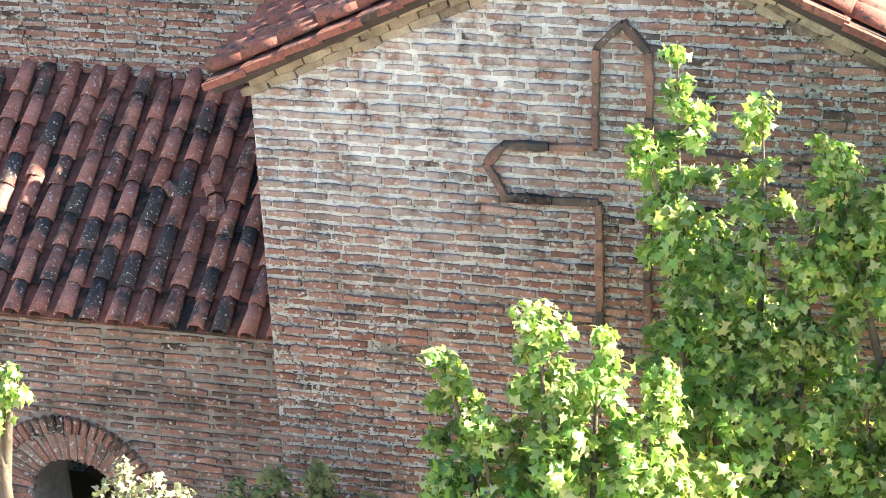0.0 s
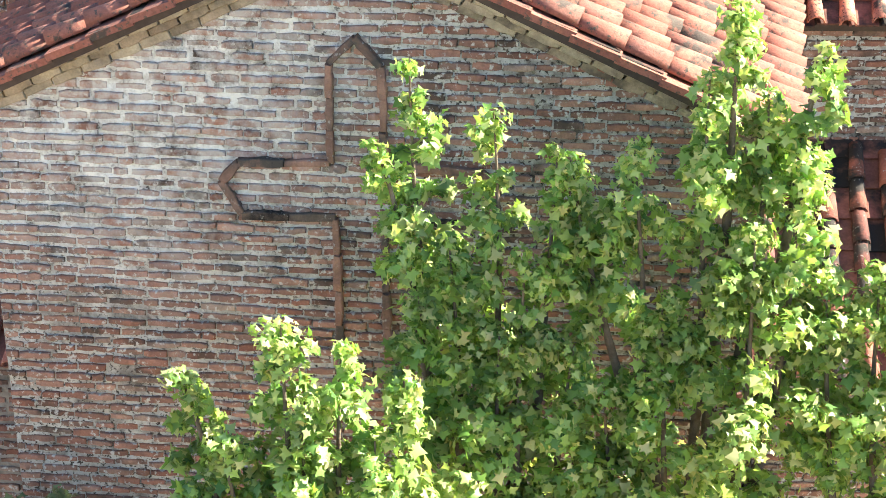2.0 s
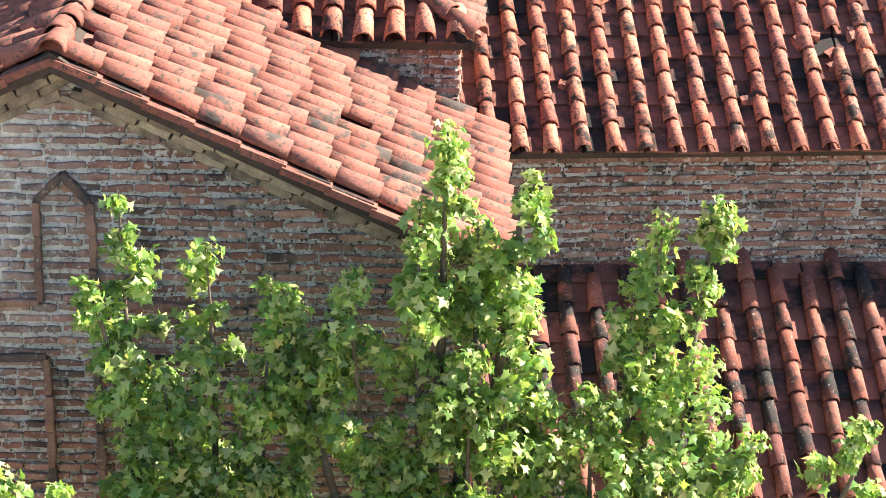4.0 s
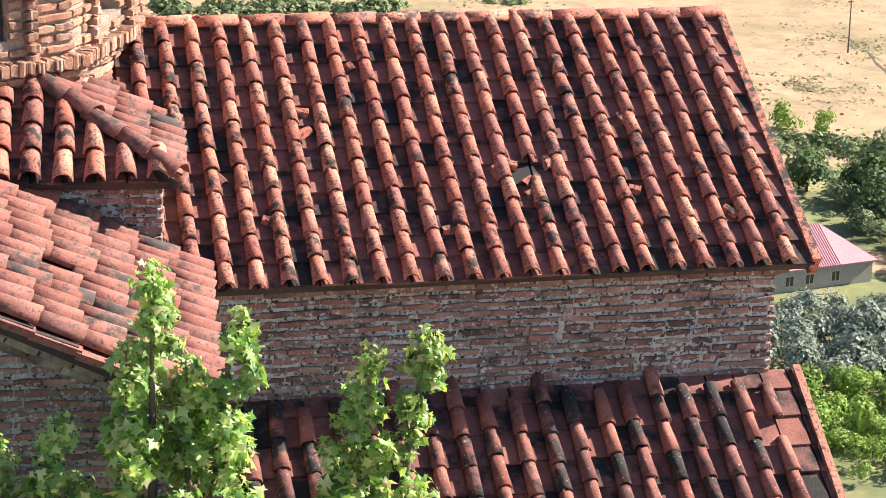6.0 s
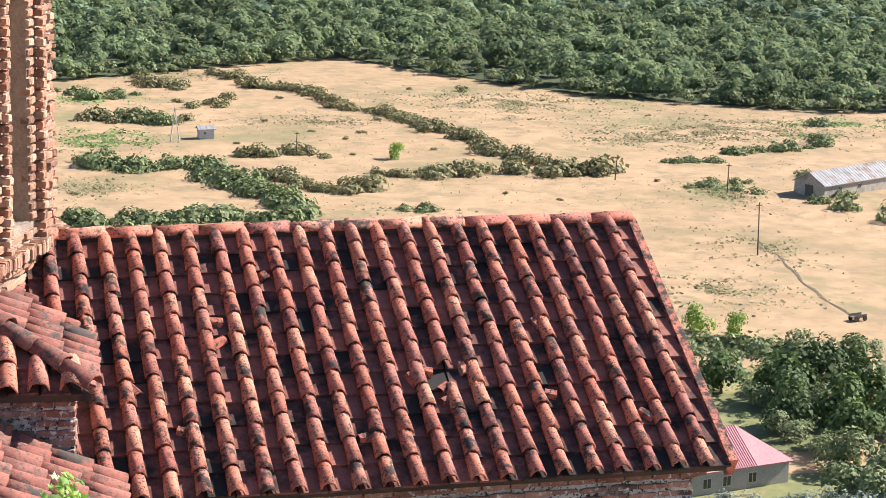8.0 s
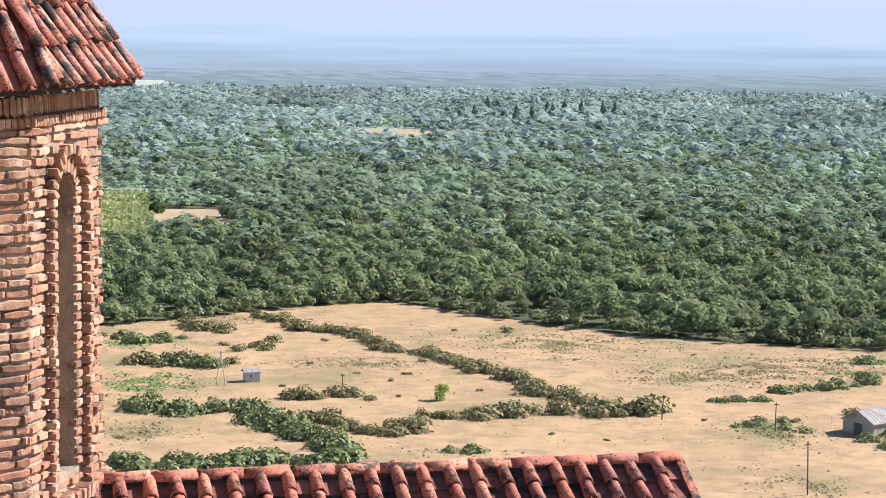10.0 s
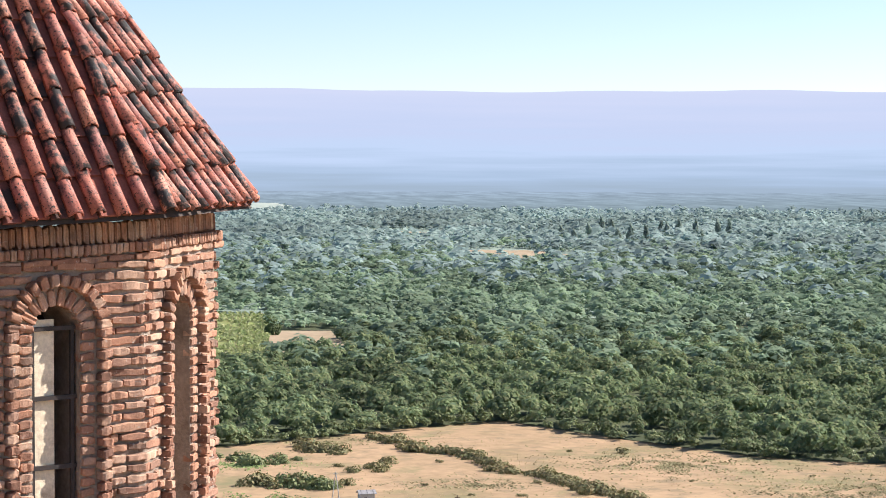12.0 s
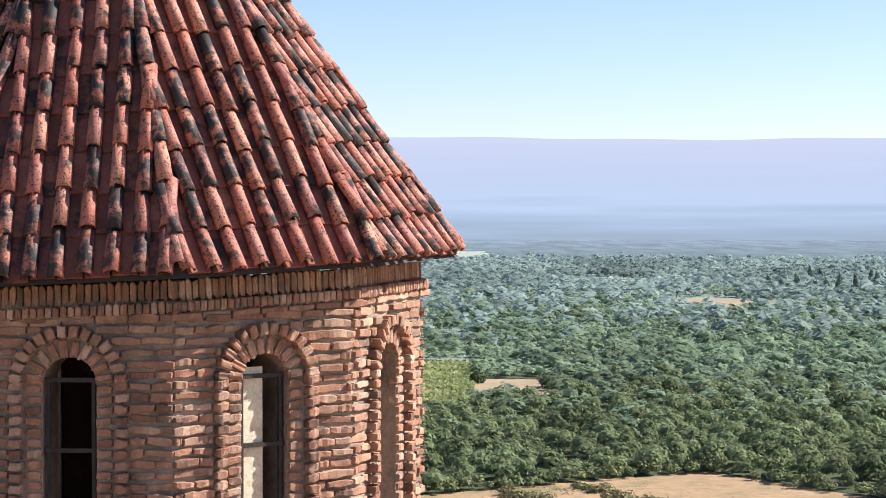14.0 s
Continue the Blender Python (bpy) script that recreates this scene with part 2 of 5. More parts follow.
def brick_verts(w, h, out, rng, back=0.03):
    """A worn brick with ragged edges, centred, its face towards -y."""
    b, j = min(0.007, h * 0.14), 0.10 * h
    v = []
    lean = rng.uniform(-0.05, 0.05) * h
    for i in range(BRICK_N + 1):
        end = -1 if i == 0 else 1 if i == BRICK_N else 0
        x = w * (i / BRICK_N - 0.5) + rng.uniform(-0.04, 0.04) * w / BRICK_N
        lo = -h / 2 + rng.uniform(-j, j) + (0.08 * h if end else 0) + lean * (i - 2)
        hi = h / 2 + rng.uniform(-j, j) - (0.10 * h if end else 0) + lean * (i - 2)
        y = -out + rng.uniform(-0.006, 0.006) + (0.003 if end else 0)
        xf = x - end * b
        v += [(x, back, lo), (x, y + b, lo), (xf, y, lo + b), (xf, y, hi - b), (x, y + b, hi), (x, back, hi)]
    return v


def bricks(parent, m, height, spans, course, length, mats, single=None, rng=None, out=0.020, gap=0.38):
    """Courses of worn bricks on a wall face: u along x, v up z, the face at y = 0 looking to -y. spans(v) gives the stretches of a course.
    single(u, v) tells which of them are objects of their own."""
    rng = rng or random.Random(3)
    soup, alike, made = Soup(), [], 0
    for _ in range(16):
        alike.append(mesh_of("brick", brick_verts(length * rng.uniform(0.85, 1.05), course * (1 - gap) * rng.uniform(0.82, 1.14), out * rng.uniform(0.5, 1.5), rng), BRICK_F, mats[1]))
    for i in range(int(height / course)):
        v = (i + 0.5) * course
        for lo, hi in spans(v):
            u = lo - rng.uniform(0, 0.6) * length
            while u < hi - 0.03:
                w = length * rng.uniform(0.72, 1.3) * (0.55 if rng.random() < 0.14 else 1)
                a, z = max(u, lo), min(u + w, hi)
                if hi - z < 0.07:
                    z = hi
                u += w + rng.uniform(0.003, 0.014)
                if z - a < 0.04 or rng.random() < 0.003:
                    continue
                c, w = (a + z) / 2, z - a
                vv = v + 0.007 * math.sin(c * 2.1 + i * 0.7) + rng.uniform(-0.002, 0.002)
                if single and made < 300 and single(c, vv) and 0.8 * length < w < 1.2 * length:
                    piece("brick", alike[rng.randrange(16)], parent, m @ pose(c, 0, vv, 0, rng.uniform(-1.0, 1.0), 0))
                    made += 1
                else:
                    soup.add(brick_verts(w, course * (1 - gap) * rng.uniform(0.82, 1.14), out * rng.uniform(0.35, 1.6), rng), BRICK_F,
                             m @ pose(c, 0, vv, 0, rng.uniform(-0.5, 0.5), 0))
    if soup.v:
        piece("brickwork", soup.mesh("brickwork", mats[0]), parent, kind="stuff")


def brick_row(parent, m, width, hgt, out, step, mat, rng, name="cornice_brick", back=0.08, start=0.0, fill=0.9):
    """Bricks side by side along x, each an object; they share a few meshes."""
    ms = [mesh_of(name, brick_verts(step * fill, hgt * rng.uniform(0.93, 1.05), out * rng.uniform(0.9, 1.1), rng, back), BRICK_F, mat) for _ in range(6)]
    x = start
    while x < width:
        piece(name, rng.choice(ms), parent, m @ pose(x + step / 2, 0, 0, 0, rng.uniform(-1.2, 1.2), 0))
        x += step


def half_round(length, r0, r1, t=0.014, seg=7, rng=None):
    """A barrel tile along +y, its lower, wider end at y = 0, resting on z = 0."""
    v, f = [], []
    for y, r in ((0, r0), (length, r1)):
        for rr in (r, r - t):
            for i in range(seg + 1):
                a = math.pi * i / seg
                jig = rng.uniform(-0.003, 0.003) if rng else 0
                v.append((math.cos(a) * (rr + jig), y + (rng.uniform(-0.006, 0.006) if rng else 0), math.sin(a) * (rr + jig) * 1.05))
    k = seg + 1
    for i in range(seg):
        f += [(i, i + 1, 2 * k + i + 1, 2 * k + i), (k + i + 1, k + i, 3 * k + i, 3 * k + i + 1), (i + 1, i, k + i, k + i + 1), (2 * k + i, 2 * k + i + 1, 3 * k + i + 1, 3 * k + i)]
    f += [(0, 2 * k, 3 * k, k), (seg, k + seg, 3 * k + seg, 2 * k + seg)]
    return v, f


_rt = random.Random(11)
JOINED = {"roof_tile_clay": M_TILE_JOINED, "roof_tile_blackened": M_TILE_SOOTY_JOINED}


def tile_meshes(mat, row, r0=0.088, r1=0.07, count=8):
    out = []
    for _ in range(count):
        v, f = half_round(row * 1.22 * _rt.uniform(0.97, 1.03), r0 * _rt.uniform(0.94, 1.06), r1 * _rt.uniform(0.94, 1.05), rng=_rt)
        out.append(mesh_of("cover_tile", v, f, mat, True))
    return out


def plane_frame(o, u, v):
    """A matrix with x along u, y up the slope v, z out of the roof."""
    u, v = Vector(u).normalized(), Vector(v).normalized()
    n = u.cross(v).normalized()
    v = n.cross(u)
    return Matrix(((u.x, v.x, n.x, o[0]), (u.y, v.y, n.y, o[1]), (u.z, v.z, n.z, o[2]), (0, 0, 0, 1)))


def tile_roof(parent, m, width, length, pitch, row, mat, pan_mat=None, first=0.1, keep=None, gone=(), r0=0.088, label='', outline=None, seed=1, lift=0.03, singles=300, taper=0.0, stagger=0.05, edge=0.0):
    """Rows of pan tiles and columns of barrel tiles over them, in the plane of m: x along the eave, y up the slope."""
    rng = random.Random(seed)
    ms = tile_meshes(mat, row, r0, r0 * 0.8)
    pans, rest = Soup(), Soup()
    cols, rows = int((width - first) / pitch) + 1, int(math.ceil(length / row))
    d = Soup()
    rim = outline or [(0, 0.02), (width, 0.02), (width, length), (0, length)]
    k = len(rim)
    d.add([(x, y, -0.10) for x, y in rim] + [(x, y, -0.03) for x, y in rim],
          [tuple(range(k - 1, -1, -1)), tuple(range(k, 2 * k))] + [(i, (i + 1) % k, k + (i + 1) % k, k + i) for i in range(k)], m)
    parent = piece("roof", d.mesh("roof", M_DARK), parent, None, label)
    made = 0
    for i in range(cols + 1):
        u = first + (i - 0.5) * pitch
        for j in range(rows):
            y = j * row - 0.02
            lo, hi = u - pitch / 2 + 0.01, u + pitch / 2 - 0.01
            lo, hi = max(lo, 0), min(hi, width)
            if hi - lo < 0.05 or (keep and not keep(u, y + row / 2)):
                continue
            z = rng.uniform(-0.004, 0.004)
            top = min(y + row * 1.15, length)
            if top - y < 0.06:
                continue
            yy = y + rng.uniform(-0.015, 0.015)
            pans.add([(lo, yy, 0.0 + z), (hi, yy, 0.0 + z), (hi, top, -0.03 + z), (lo, top, -0.03 + z), (lo, yy, 0.022 + z), (hi, yy, 0.022 + z),
                      (hi, top, -0.008 + z), (lo, top, -0.008 + z)], [(0, 3, 2, 1), (4, 5, 6, 7), (0, 1, 5, 4), (1, 2, 6, 5), (2, 3, 7, 6), (3, 0, 4, 7)], m)
    if outline:
        inv = m.inverted()
        for i, p in enumerate(pans.v):
            q = inv @ Vector(p)
            side = (q.y - 0.02) / length
            if taper:
                half = (width / 2) * (1 - taper * side) + 0.01
                q.x = min(max(q.x, width / 2 - half), width / 2 + half)
                pans.v[i] = tuple(m @ q)
    piece("pan_tiling", pans.mesh("pan_tiling", pan_mat or M_PAN), parent, kind="stuff")
    for i in range(cols):
        u = first + i * pitch + rng.uniform(-0.012, 0.012)
        lean = rng.uniform(-0.6, 0.6)
        slip = rng.uniform(-0.5, 0.5) * stagger
        if u > width - edge:
            continue
        for j in range(rows):
            y = j * row - 0.03 + rng.uniform(-0.02, 0.02) + (slip if j else 0)
            if y + row > length + 0.04 or (keep and not keep(u, y + row / 2)) or (i, j) in gone:
                continue
            q = m @ pose(u + rng.uniform(-0.008, 0.008), y, 0.012, 0, 0, lean + rng.uniform(-1.4, 1.4)) @ pose(0, 0, lift, -2.6)
            if made < singles:
                piece("cover_tile", ms[rng.randrange(len(ms))], parent, q)
                made += 1
            else:
                me = ms[rng.randrange(len(ms))]
                rest.add([p.co for p in me.vertices], [tuple(pl.vertices) for pl in me.polygons], q)
    if rest.v:
        piece("cover_tiling", rest.mesh("cover_tiling", JOINED.get(mat.name, mat), True), parent, kind="stuff")
    return parent


def cap_row(parent, a, b, mat, row=0.33, r=0.10, seed=2, name="ridge_tile"):
    """Barrel tiles along a ridge or hip, from a to b."""
    rng = random.Random(seed)
    a, b = Vector(a), Vector(b)
    d = (b - a).normalized()
    side = d.cross(Vector((0, 0, 1))).normalized()
    up = side.cross(d)
    n = max(1, int((b - a).length / row))
    ms = tile_meshes(mat, row, r, r * 0.84, 4)
    for i in range(n):
        p = a + d * (i * row)
        q = Matrix(((side.x, d.x, up.x, p.x), (side.y, d.y, up.y, p.y), (side.z, d.z, up.z, p.z), (0, 0, 0, 1)))
        piece(name, ms[i % 4], parent, q @ pose(rng.uniform(-0.01, 0.01), 0, rng.uniform(-0.01, 0.01), -2.2, 0, rng.uniform(-2, 2)))


def slab(parent, name, pts, lo, hi, mat, m=None, label=""):
    """A prism: the outline pts (x, z) runs from y = lo to y = hi."""
    n = len(pts)
    v = [(x, lo, z) for x, z in pts] + [(x, hi, z) for x, z in pts]
    f = [tuple(range(n)), tuple(range(2 * n - 1, n - 1, -1))] + [((i + 1) % n, i, n + i, n + (i + 1) % n) for i in range(n)]
    return piece(name, mesh_of(name, v, f, mat), parent, m, label)


# ---- church ----
Z = 11.0
church = thing("church", "old brick cross-plan church with clay barrel tile roofs", "church")
SLOPE = 0.48
XC, YG, HALF = -2.60, 13.5, 2.81
Z_EAVE, Z_TOP = Z - 5.50, Z - 4.24
COURSE = 0.0835
E = math.sqrt(1 + SLOPE * SLOPE)


def gable_top(x):
    return Z_TOP - abs(x - XC) * (Z_TOP - Z_EAVE) / HALF


# transept: front gable wall with its brick facing
gable = slab(church, "gable_wall", [(XC - HALF, 0), (XC + HALF, 0), (XC + HALF, Z_EAVE), (XC, Z_TOP), (XC - HALF, Z_EAVE)], YG, YG + 0.6, M_MORTAR, None,
             "weathered red brick gable wall with wide pale joints")
slab(church, "side_wall", [(XC - HALF, 0), (XC - HALF + 0.6, 0), (XC - HALF + 0.6, Z_EAVE), (XC - HALF, Z_EAVE)], YG + 0.6, 16.4, M_MORTAR)
slab(church, "side_wall", [(XC + HALF - 0.6, 0), (XC + HALF, 0), (XC + HALF, Z_EAVE), (XC + HALF - 0.6, Z_EAVE)], YG + 0.6, 16.4, M_MORTAR)

CX = XC
CROSS = [(CX - 0.18, 3.2), (CX - 0.18, Z - 6.345), (CX - 0.87, Z - 6.345), (CX - 1.01, Z - 6.087), (CX - 0.88, Z - 5.935), (CX - 0.20, Z - 5.905),
         (CX - 0.185, Z - 5.15), (CX, Z - 4.95)]
CROSS = CROSS + [(2 * CX - x, z) for x, z in CROSS[-2::-1]]


def gable_spans(v):
    z = 0.9 + v + 0.06
    h = HALF if z < Z_EAVE else HALF * (Z_TOP - z) / (Z_TOP - Z_EAVE)
    return [(HALF - h, HALF + h)] if h > 0.05 else []


def whole(width):
    return lambda v: [(0.0, width)]


bricks(gable, pose(XC - HALF, YG, 0.9), Z_TOP - 0.9, gable_spans, COURSE, 0.235, (M_BRICK, M_BRICK_OB),
       lambda u, v: 0.5 < u < 2.4 and 3.85 < v < 5.4, random.Random(5))

# raised cross moulding: bricks laid along its outline
_rc = random.Random(8)
bars = []
for (a, b), (c, d) in zip(CROSS, CROSS[1:]):
    ln, ang = math.hypot(c - a, d - b), math.degrees(math.atan2(d - b, c - a))
    n = max(1, round(ln / 0.30))
    for i in range(n):
        t = (i + 0.5) / n
        me = mesh_of("moulding_brick", brick_verts(ln / n + 0.004, 0.062 * _rc.uniform(0.85, 1.15), 0.06 * _rc.uniform(0.8, 1.2), _rc), BRICK_F,
                     M_MOULD_BLACK if abs(d - b) < 0.05 and b < Z - 6.2 else M_MOULD)
        bars.append((me, pose(a + t * (c - a), YG, b + t * (d - b), 0, -ang, 0)))
for me, q in bars:
    piece("moulding_brick", me, gable, q)

# raking cornice: stepped rows of cream bricks under the verge
ANG = math.degrees(math.atan2(Z_TOP - Z_EAVE, HALF))
for k, (drop, out) in enumerate(((0.135, 0.035), (0.06, 0.075), (-0.012, 0.12))):
    ln = math.hypot(HALF, Z_TOP - Z_EAVE)
    for sg in (-1, 1):
        m = pose(XC, YG, Z_TOP - drop) @ (pose(0, 0, 0, 0, ANG, 0) if sg > 0 else Matrix.Diagonal((1, 1, 1, 1)) @ pose(0, 0, 0, 0, -ANG, 0) @ pose(-ln - 0.1, 0, 0))
        brick_row(gable, m, ln + 0.08, 0.07, out, 0.245, M_BRICK_PALE_OB, _rc, back=0.1, start=0.02 + 0.09 * k, fill=0.97)

# transept roof, two slopes
EAVE_H = 3.07
ZR = Z - 4.06
Z_LOW = ZR - SLOPE * EAVE_H
Y0, Y1 = YG - 0.20, 16.3
right = plane_frame((XC + EAVE_H, Y0, Z_LOW), (0, 1, 0), (-1, 0, SLOPE))
tile_roof(church, right, Y1 - Y0, EAVE_H * E, 0.242, 0.345, M_TILE_PALE, first=0.13, seed=4, label="transept slope of pale worn barrel tiles", r0=0.098, stagger=0.12, gone={(5, 3)})
left = plane_frame((XC - EAVE_H, Y1, Z_LOW), (0, -1, 0), (1, 0, SLOPE))
tile_roof(church, left, Y1 - Y0, EAVE_H * E, 0.242, 0.345, M_TILE_PALE, first=0.13, seed=6, label="transept slope of pale worn barrel tiles", r0=0.098, stagger=0.12)
ridge = slab(church, "ridge", [(XC - 0.12, ZR - 0.05), (XC + 0.12, ZR - 0.05), (XC, ZR + 0.03)], Y0, Y1, M_DARK)
cap_row(ridge, (XC, Y0 - 0.03, ZR + 0.03), (XC, Y1, ZR + 0.03), M_TILE_PALE, 0.33, 0.105)
verge = slab(church, "verge_board", [(XC - EAVE_H, Z_LOW - 0.06), (XC, ZR - 0.06), (XC + EAVE_H, Z_LOW - 0.06), (XC + EAVE_H, Z_LOW - 0.02), (XC, ZR - 0.02), (XC - EAVE_H, Z_LOW - 0.02)],
             Y0 + 0.1, YG + 0.3, M_BRICK_PALE)
for s in (-1, 1):
    n = 10
    for i in range(n):
        t = (i + 0.5) / n * EAVE_H
        b = Soup()
        b.box((-0.185, 0, -0.012), (0.185, 0.24, 0.04))
        piece("verge_tile", b.mesh("verge_tile", M_TILE_PALE), verge,
              pose(XC + s * t, Y0 - 0.03 + _rc.uniform(-0.015, 0.015), ZR - SLOPE * t - 0.035, 0, s * (math.degrees(math.atan(SLOPE)) - 3.0), 0))

# chancel arm: slightly skewed to the transept
CH = pose(0.908, 15.93, 0, 0, 0, 4.5)
CZE, CRUN, CLEN, CSL = Z - 5.60, 2.75, 4.79, 0.57
EC = math.sqrt(1 + CSL * CSL)
ch_roof = CH @ plane_frame((-0.95, 0, CZE), (1, 0, 0), (0, 1, CSL))
GONE = {(13, 4)}
chr_ = tile_roof(church, ch_roof, CLEN + 0.95, CRUN * EC, 0.2535, 0.264, M_TILE, first=0.19, seed=9, edge=0.17, stagger=0.09, label="chancel slope of red barrel tiles", gone=GONE, r0=0.070)
ch_back = CH @ plane_frame((CLEN, 2 * CRUN, CZE), (-1, 0, 0), (0, -1, CSL))
tile_roof(church, ch_back, CLEN + 0.95, CRUN * EC, 0.2535, 0.264, M_TILE, first=0.16, r0=0.07, seed=10, singles=0)
RZ = CZE + CSL * CRUN
chr2 = slab(church, "ridge", [(-1.0, RZ - 0.04), (CLEN, RZ - 0.04), (CLEN, RZ + 0.03), (-1.0, RZ + 0.03)], CRUN - 0.05, CRUN + 0.05, M_DARK, CH)
for i in range(14):
    v, f = half_round(0.46, 0.085, 0.075, rng=_rc)
    piece("ridge_tile", mesh_of("ridge_tile", v, f, M_TILE, True), chr2, pose(CLEN + 0.02 - i * 0.42, CRUN, RZ + 0.02, -1.5, 0, 90))
# broken and slipped pieces on the chancel slope
for u, y, a in ((3.66, 1.2, 8), (3.38, 1.02, -50), (3.36, 1.25, 70), (3.2, 1.1, 20), (3.52, 0.95, 110), (1.62, 1.98, 80), (1.5, 1.7, -60), (1.72, 1.75, 15), (5.2, 0.55, 40), (4.4, 0.9, 70), (4.5, 1.7, 30), (0.8, 1.15, 30), (1.2, 0.7, 75), (2.1, 2.5, 20), (2.7, 0.55, 100)):
    v, f = half_round(0.09 + 0.08 * _rc.random(), 0.055, 0.045, seg=3, rng=_rc)
    piece("tile_shard", mesh_of("tile_shard", v, f, M_TILE), chr_, ch_roof @ pose(u, y, 0.012, 3, -8, a))
# verge of the chancel
vb = Soup()
vb.box((CLEN - 0.02, 0, -0.14), (CLEN + 0.06, CRUN * EC, 0.05), CH @ plane_frame((0, 0, CZE), (1, 0, 0), (0, 1, CSL)))
piece("verge_board", vb.mesh("verge_board", M_TILE), church)
# chancel wall
CWY, CWX = 0.24, CLEN - 0.25
chwall = slab(church, "chancel_wall", [(-1.2, 0), (CWX, 0), (CWX, CZE + 0.02), (-1.2, CZE + 0.02)], CWY, CWY + 0.6, M_MORTAR, None, "brick side wall of the chancel under the eave")
chwall.data.transform(CH)
endw = slab(church, "end_wall", [(CWY + 0.6, 0), (2 * CRUN - CWY, 0), (2 * CRUN - CWY, CZE), (CRUN, RZ - 0.12), (CWY + 0.6, CZE + 0.25)], CWX - 0.6, CWX, M_MORTAR)
endw.data.transform(CH @ Matrix(((0, 1, 0, 0), (1, 0, 0, 0), (0, 0, 1, 0), (0, 0, 0, 1))))
endw.data.flip_normals()
bricks(chwall, CH @ pose(-1.2, CWY, CZE - 2.2), 2.1, whole(CWX + 1.215), COURSE, 0.255, (M_BRICK, M_BRICK_OB),
       lambda u, v: 2.0 < u < 5.8 and 1.15 < v < 2.0, random.Random(15))
for k, out in ((0, 0.05), (1, 0.10)):
    brick_row(chwall, CH @ pose(-1.2, CWY, CZE - 0.13 + 0.078 * k), CWX + 1.2, 0.066, out, 0.255, M_BRICK_PALE_OB if k else M_BRICK_OB, _rc, back=0.05, start=0.1 * k, fill=0.97)

# lower aisle roof beside the chancel
SL2 = 0.62
E2 = math.sqrt(1 + SL2 * SL2)
AZ = Z - 6.66
AD = 1.95
ai = CH @ plane_frame((-0.75, CWY - AD, AZ - SL2 * AD), (1, 0, 0), (0, 1, SL2))
tile_roof(church, ai, CLEN + 0.75, AD * E2, 0.2535, 0.30, M_TILE_DARK, first=0.14, seed=12, label="aisle slope of dark lichened barrel tiles", gone={(20, 5)}, edge=0.15, stagger=0.12, r0=0.072)
av = Soup()
av.box((CLEN - 0.02, 0, -0.12), (CLEN + 0.05, AD * E2, 0.05), CH @ plane_frame((0, CWY - AD, AZ - SL2 * AD), (1, 0, 0), (0, 1, SL2)))
piece("verge_board", av.mesh("verge_board", M_TILE), church)
aw = slab(church, "aisle_wall", [(-0.7, 0), (CLEN - 0.2, 0), (CLEN - 0.2, AZ - SL2 * AD + 0.1), (-0.7, AZ - SL2 * AD + 0.1)], CWY - AD + 0.25, CWY - AD + 0.8, M_MORTAR)
aw.data.transform(CH)
bricks(aw, CH @ pose(-0.7, CWY - AD + 0.25, 1.0), AZ - SL2 * AD - 1.0, whole(CLEN + 0.5), COURSE, 0.25, (M_BRICK, M_BRICK_OB), None, random.Random(17))
aw2 = slab(church, "aisle_wall", [(CWY - AD + 0.8, 0), (CWY, 0), (CWY, AZ - 0.1), (CWY - AD + 0.8, AZ - SL2 * AD + 0.35)], CLEN - 0.8, CLEN - 0.2, M_MORTAR)
aw2.data.transform(CH @ Matrix(((0, 1, 0, 0), (1, 0, 0, 0), (0, 0, 1, 0), (0, 0, 0, 1))))
aw2.data.flip_normals()

# lower aisle on the other side, with an arched window
LT, LE = 16.2, 13.97
LZT, LZE = Z - 6.64, Z - 8.0
lo_fr = plane_frame((-12.0, LE, LZE), (1, 0, 0), (0, LT - LE, LZT - LZE))
LLEN = math.hypot(LT - LE, LZT - LZE)
tile_roof(church, lo_fr, 6.55, LLEN, 0.235, 0.33, M_TILE_LICHEN, first=0.10, seed=21, label="aisle slope of dark lichened barrel tiles", gone={(23, 3)}, r0=0.082, stagger=0.14)
for u, y, a in ((5.55, 1.3, 30), (5.7, 1.15, 100), (5.3, 1.25, 60), (5.62, 1.05, 10)):
    v, f = half_round(0.22, 0.085, 0.07, seg=3, rng=_rc)
    piece("tile_shard", mesh_of("tile_shard", v, f, M_TILE_LICHEN), church, lo_fr @ pose(u, y, 0.03, 6, -12, a))
nave = slab(church, "nave_wall", [(-12, 0), (-5.3, 0), (-5.3, Z - 4.6), (-12, Z - 4.6)], LT - 0.05, LT + 0.5, M_MORTAR)
bricks(nave, pose(-12, LT - 0.05, LZT - 0.3), 2.3, lambda v: [(2.5, 6.7)], COURSE, 0.24, (M_BRICK, M_BRICK_OB), None, random.Random(22))


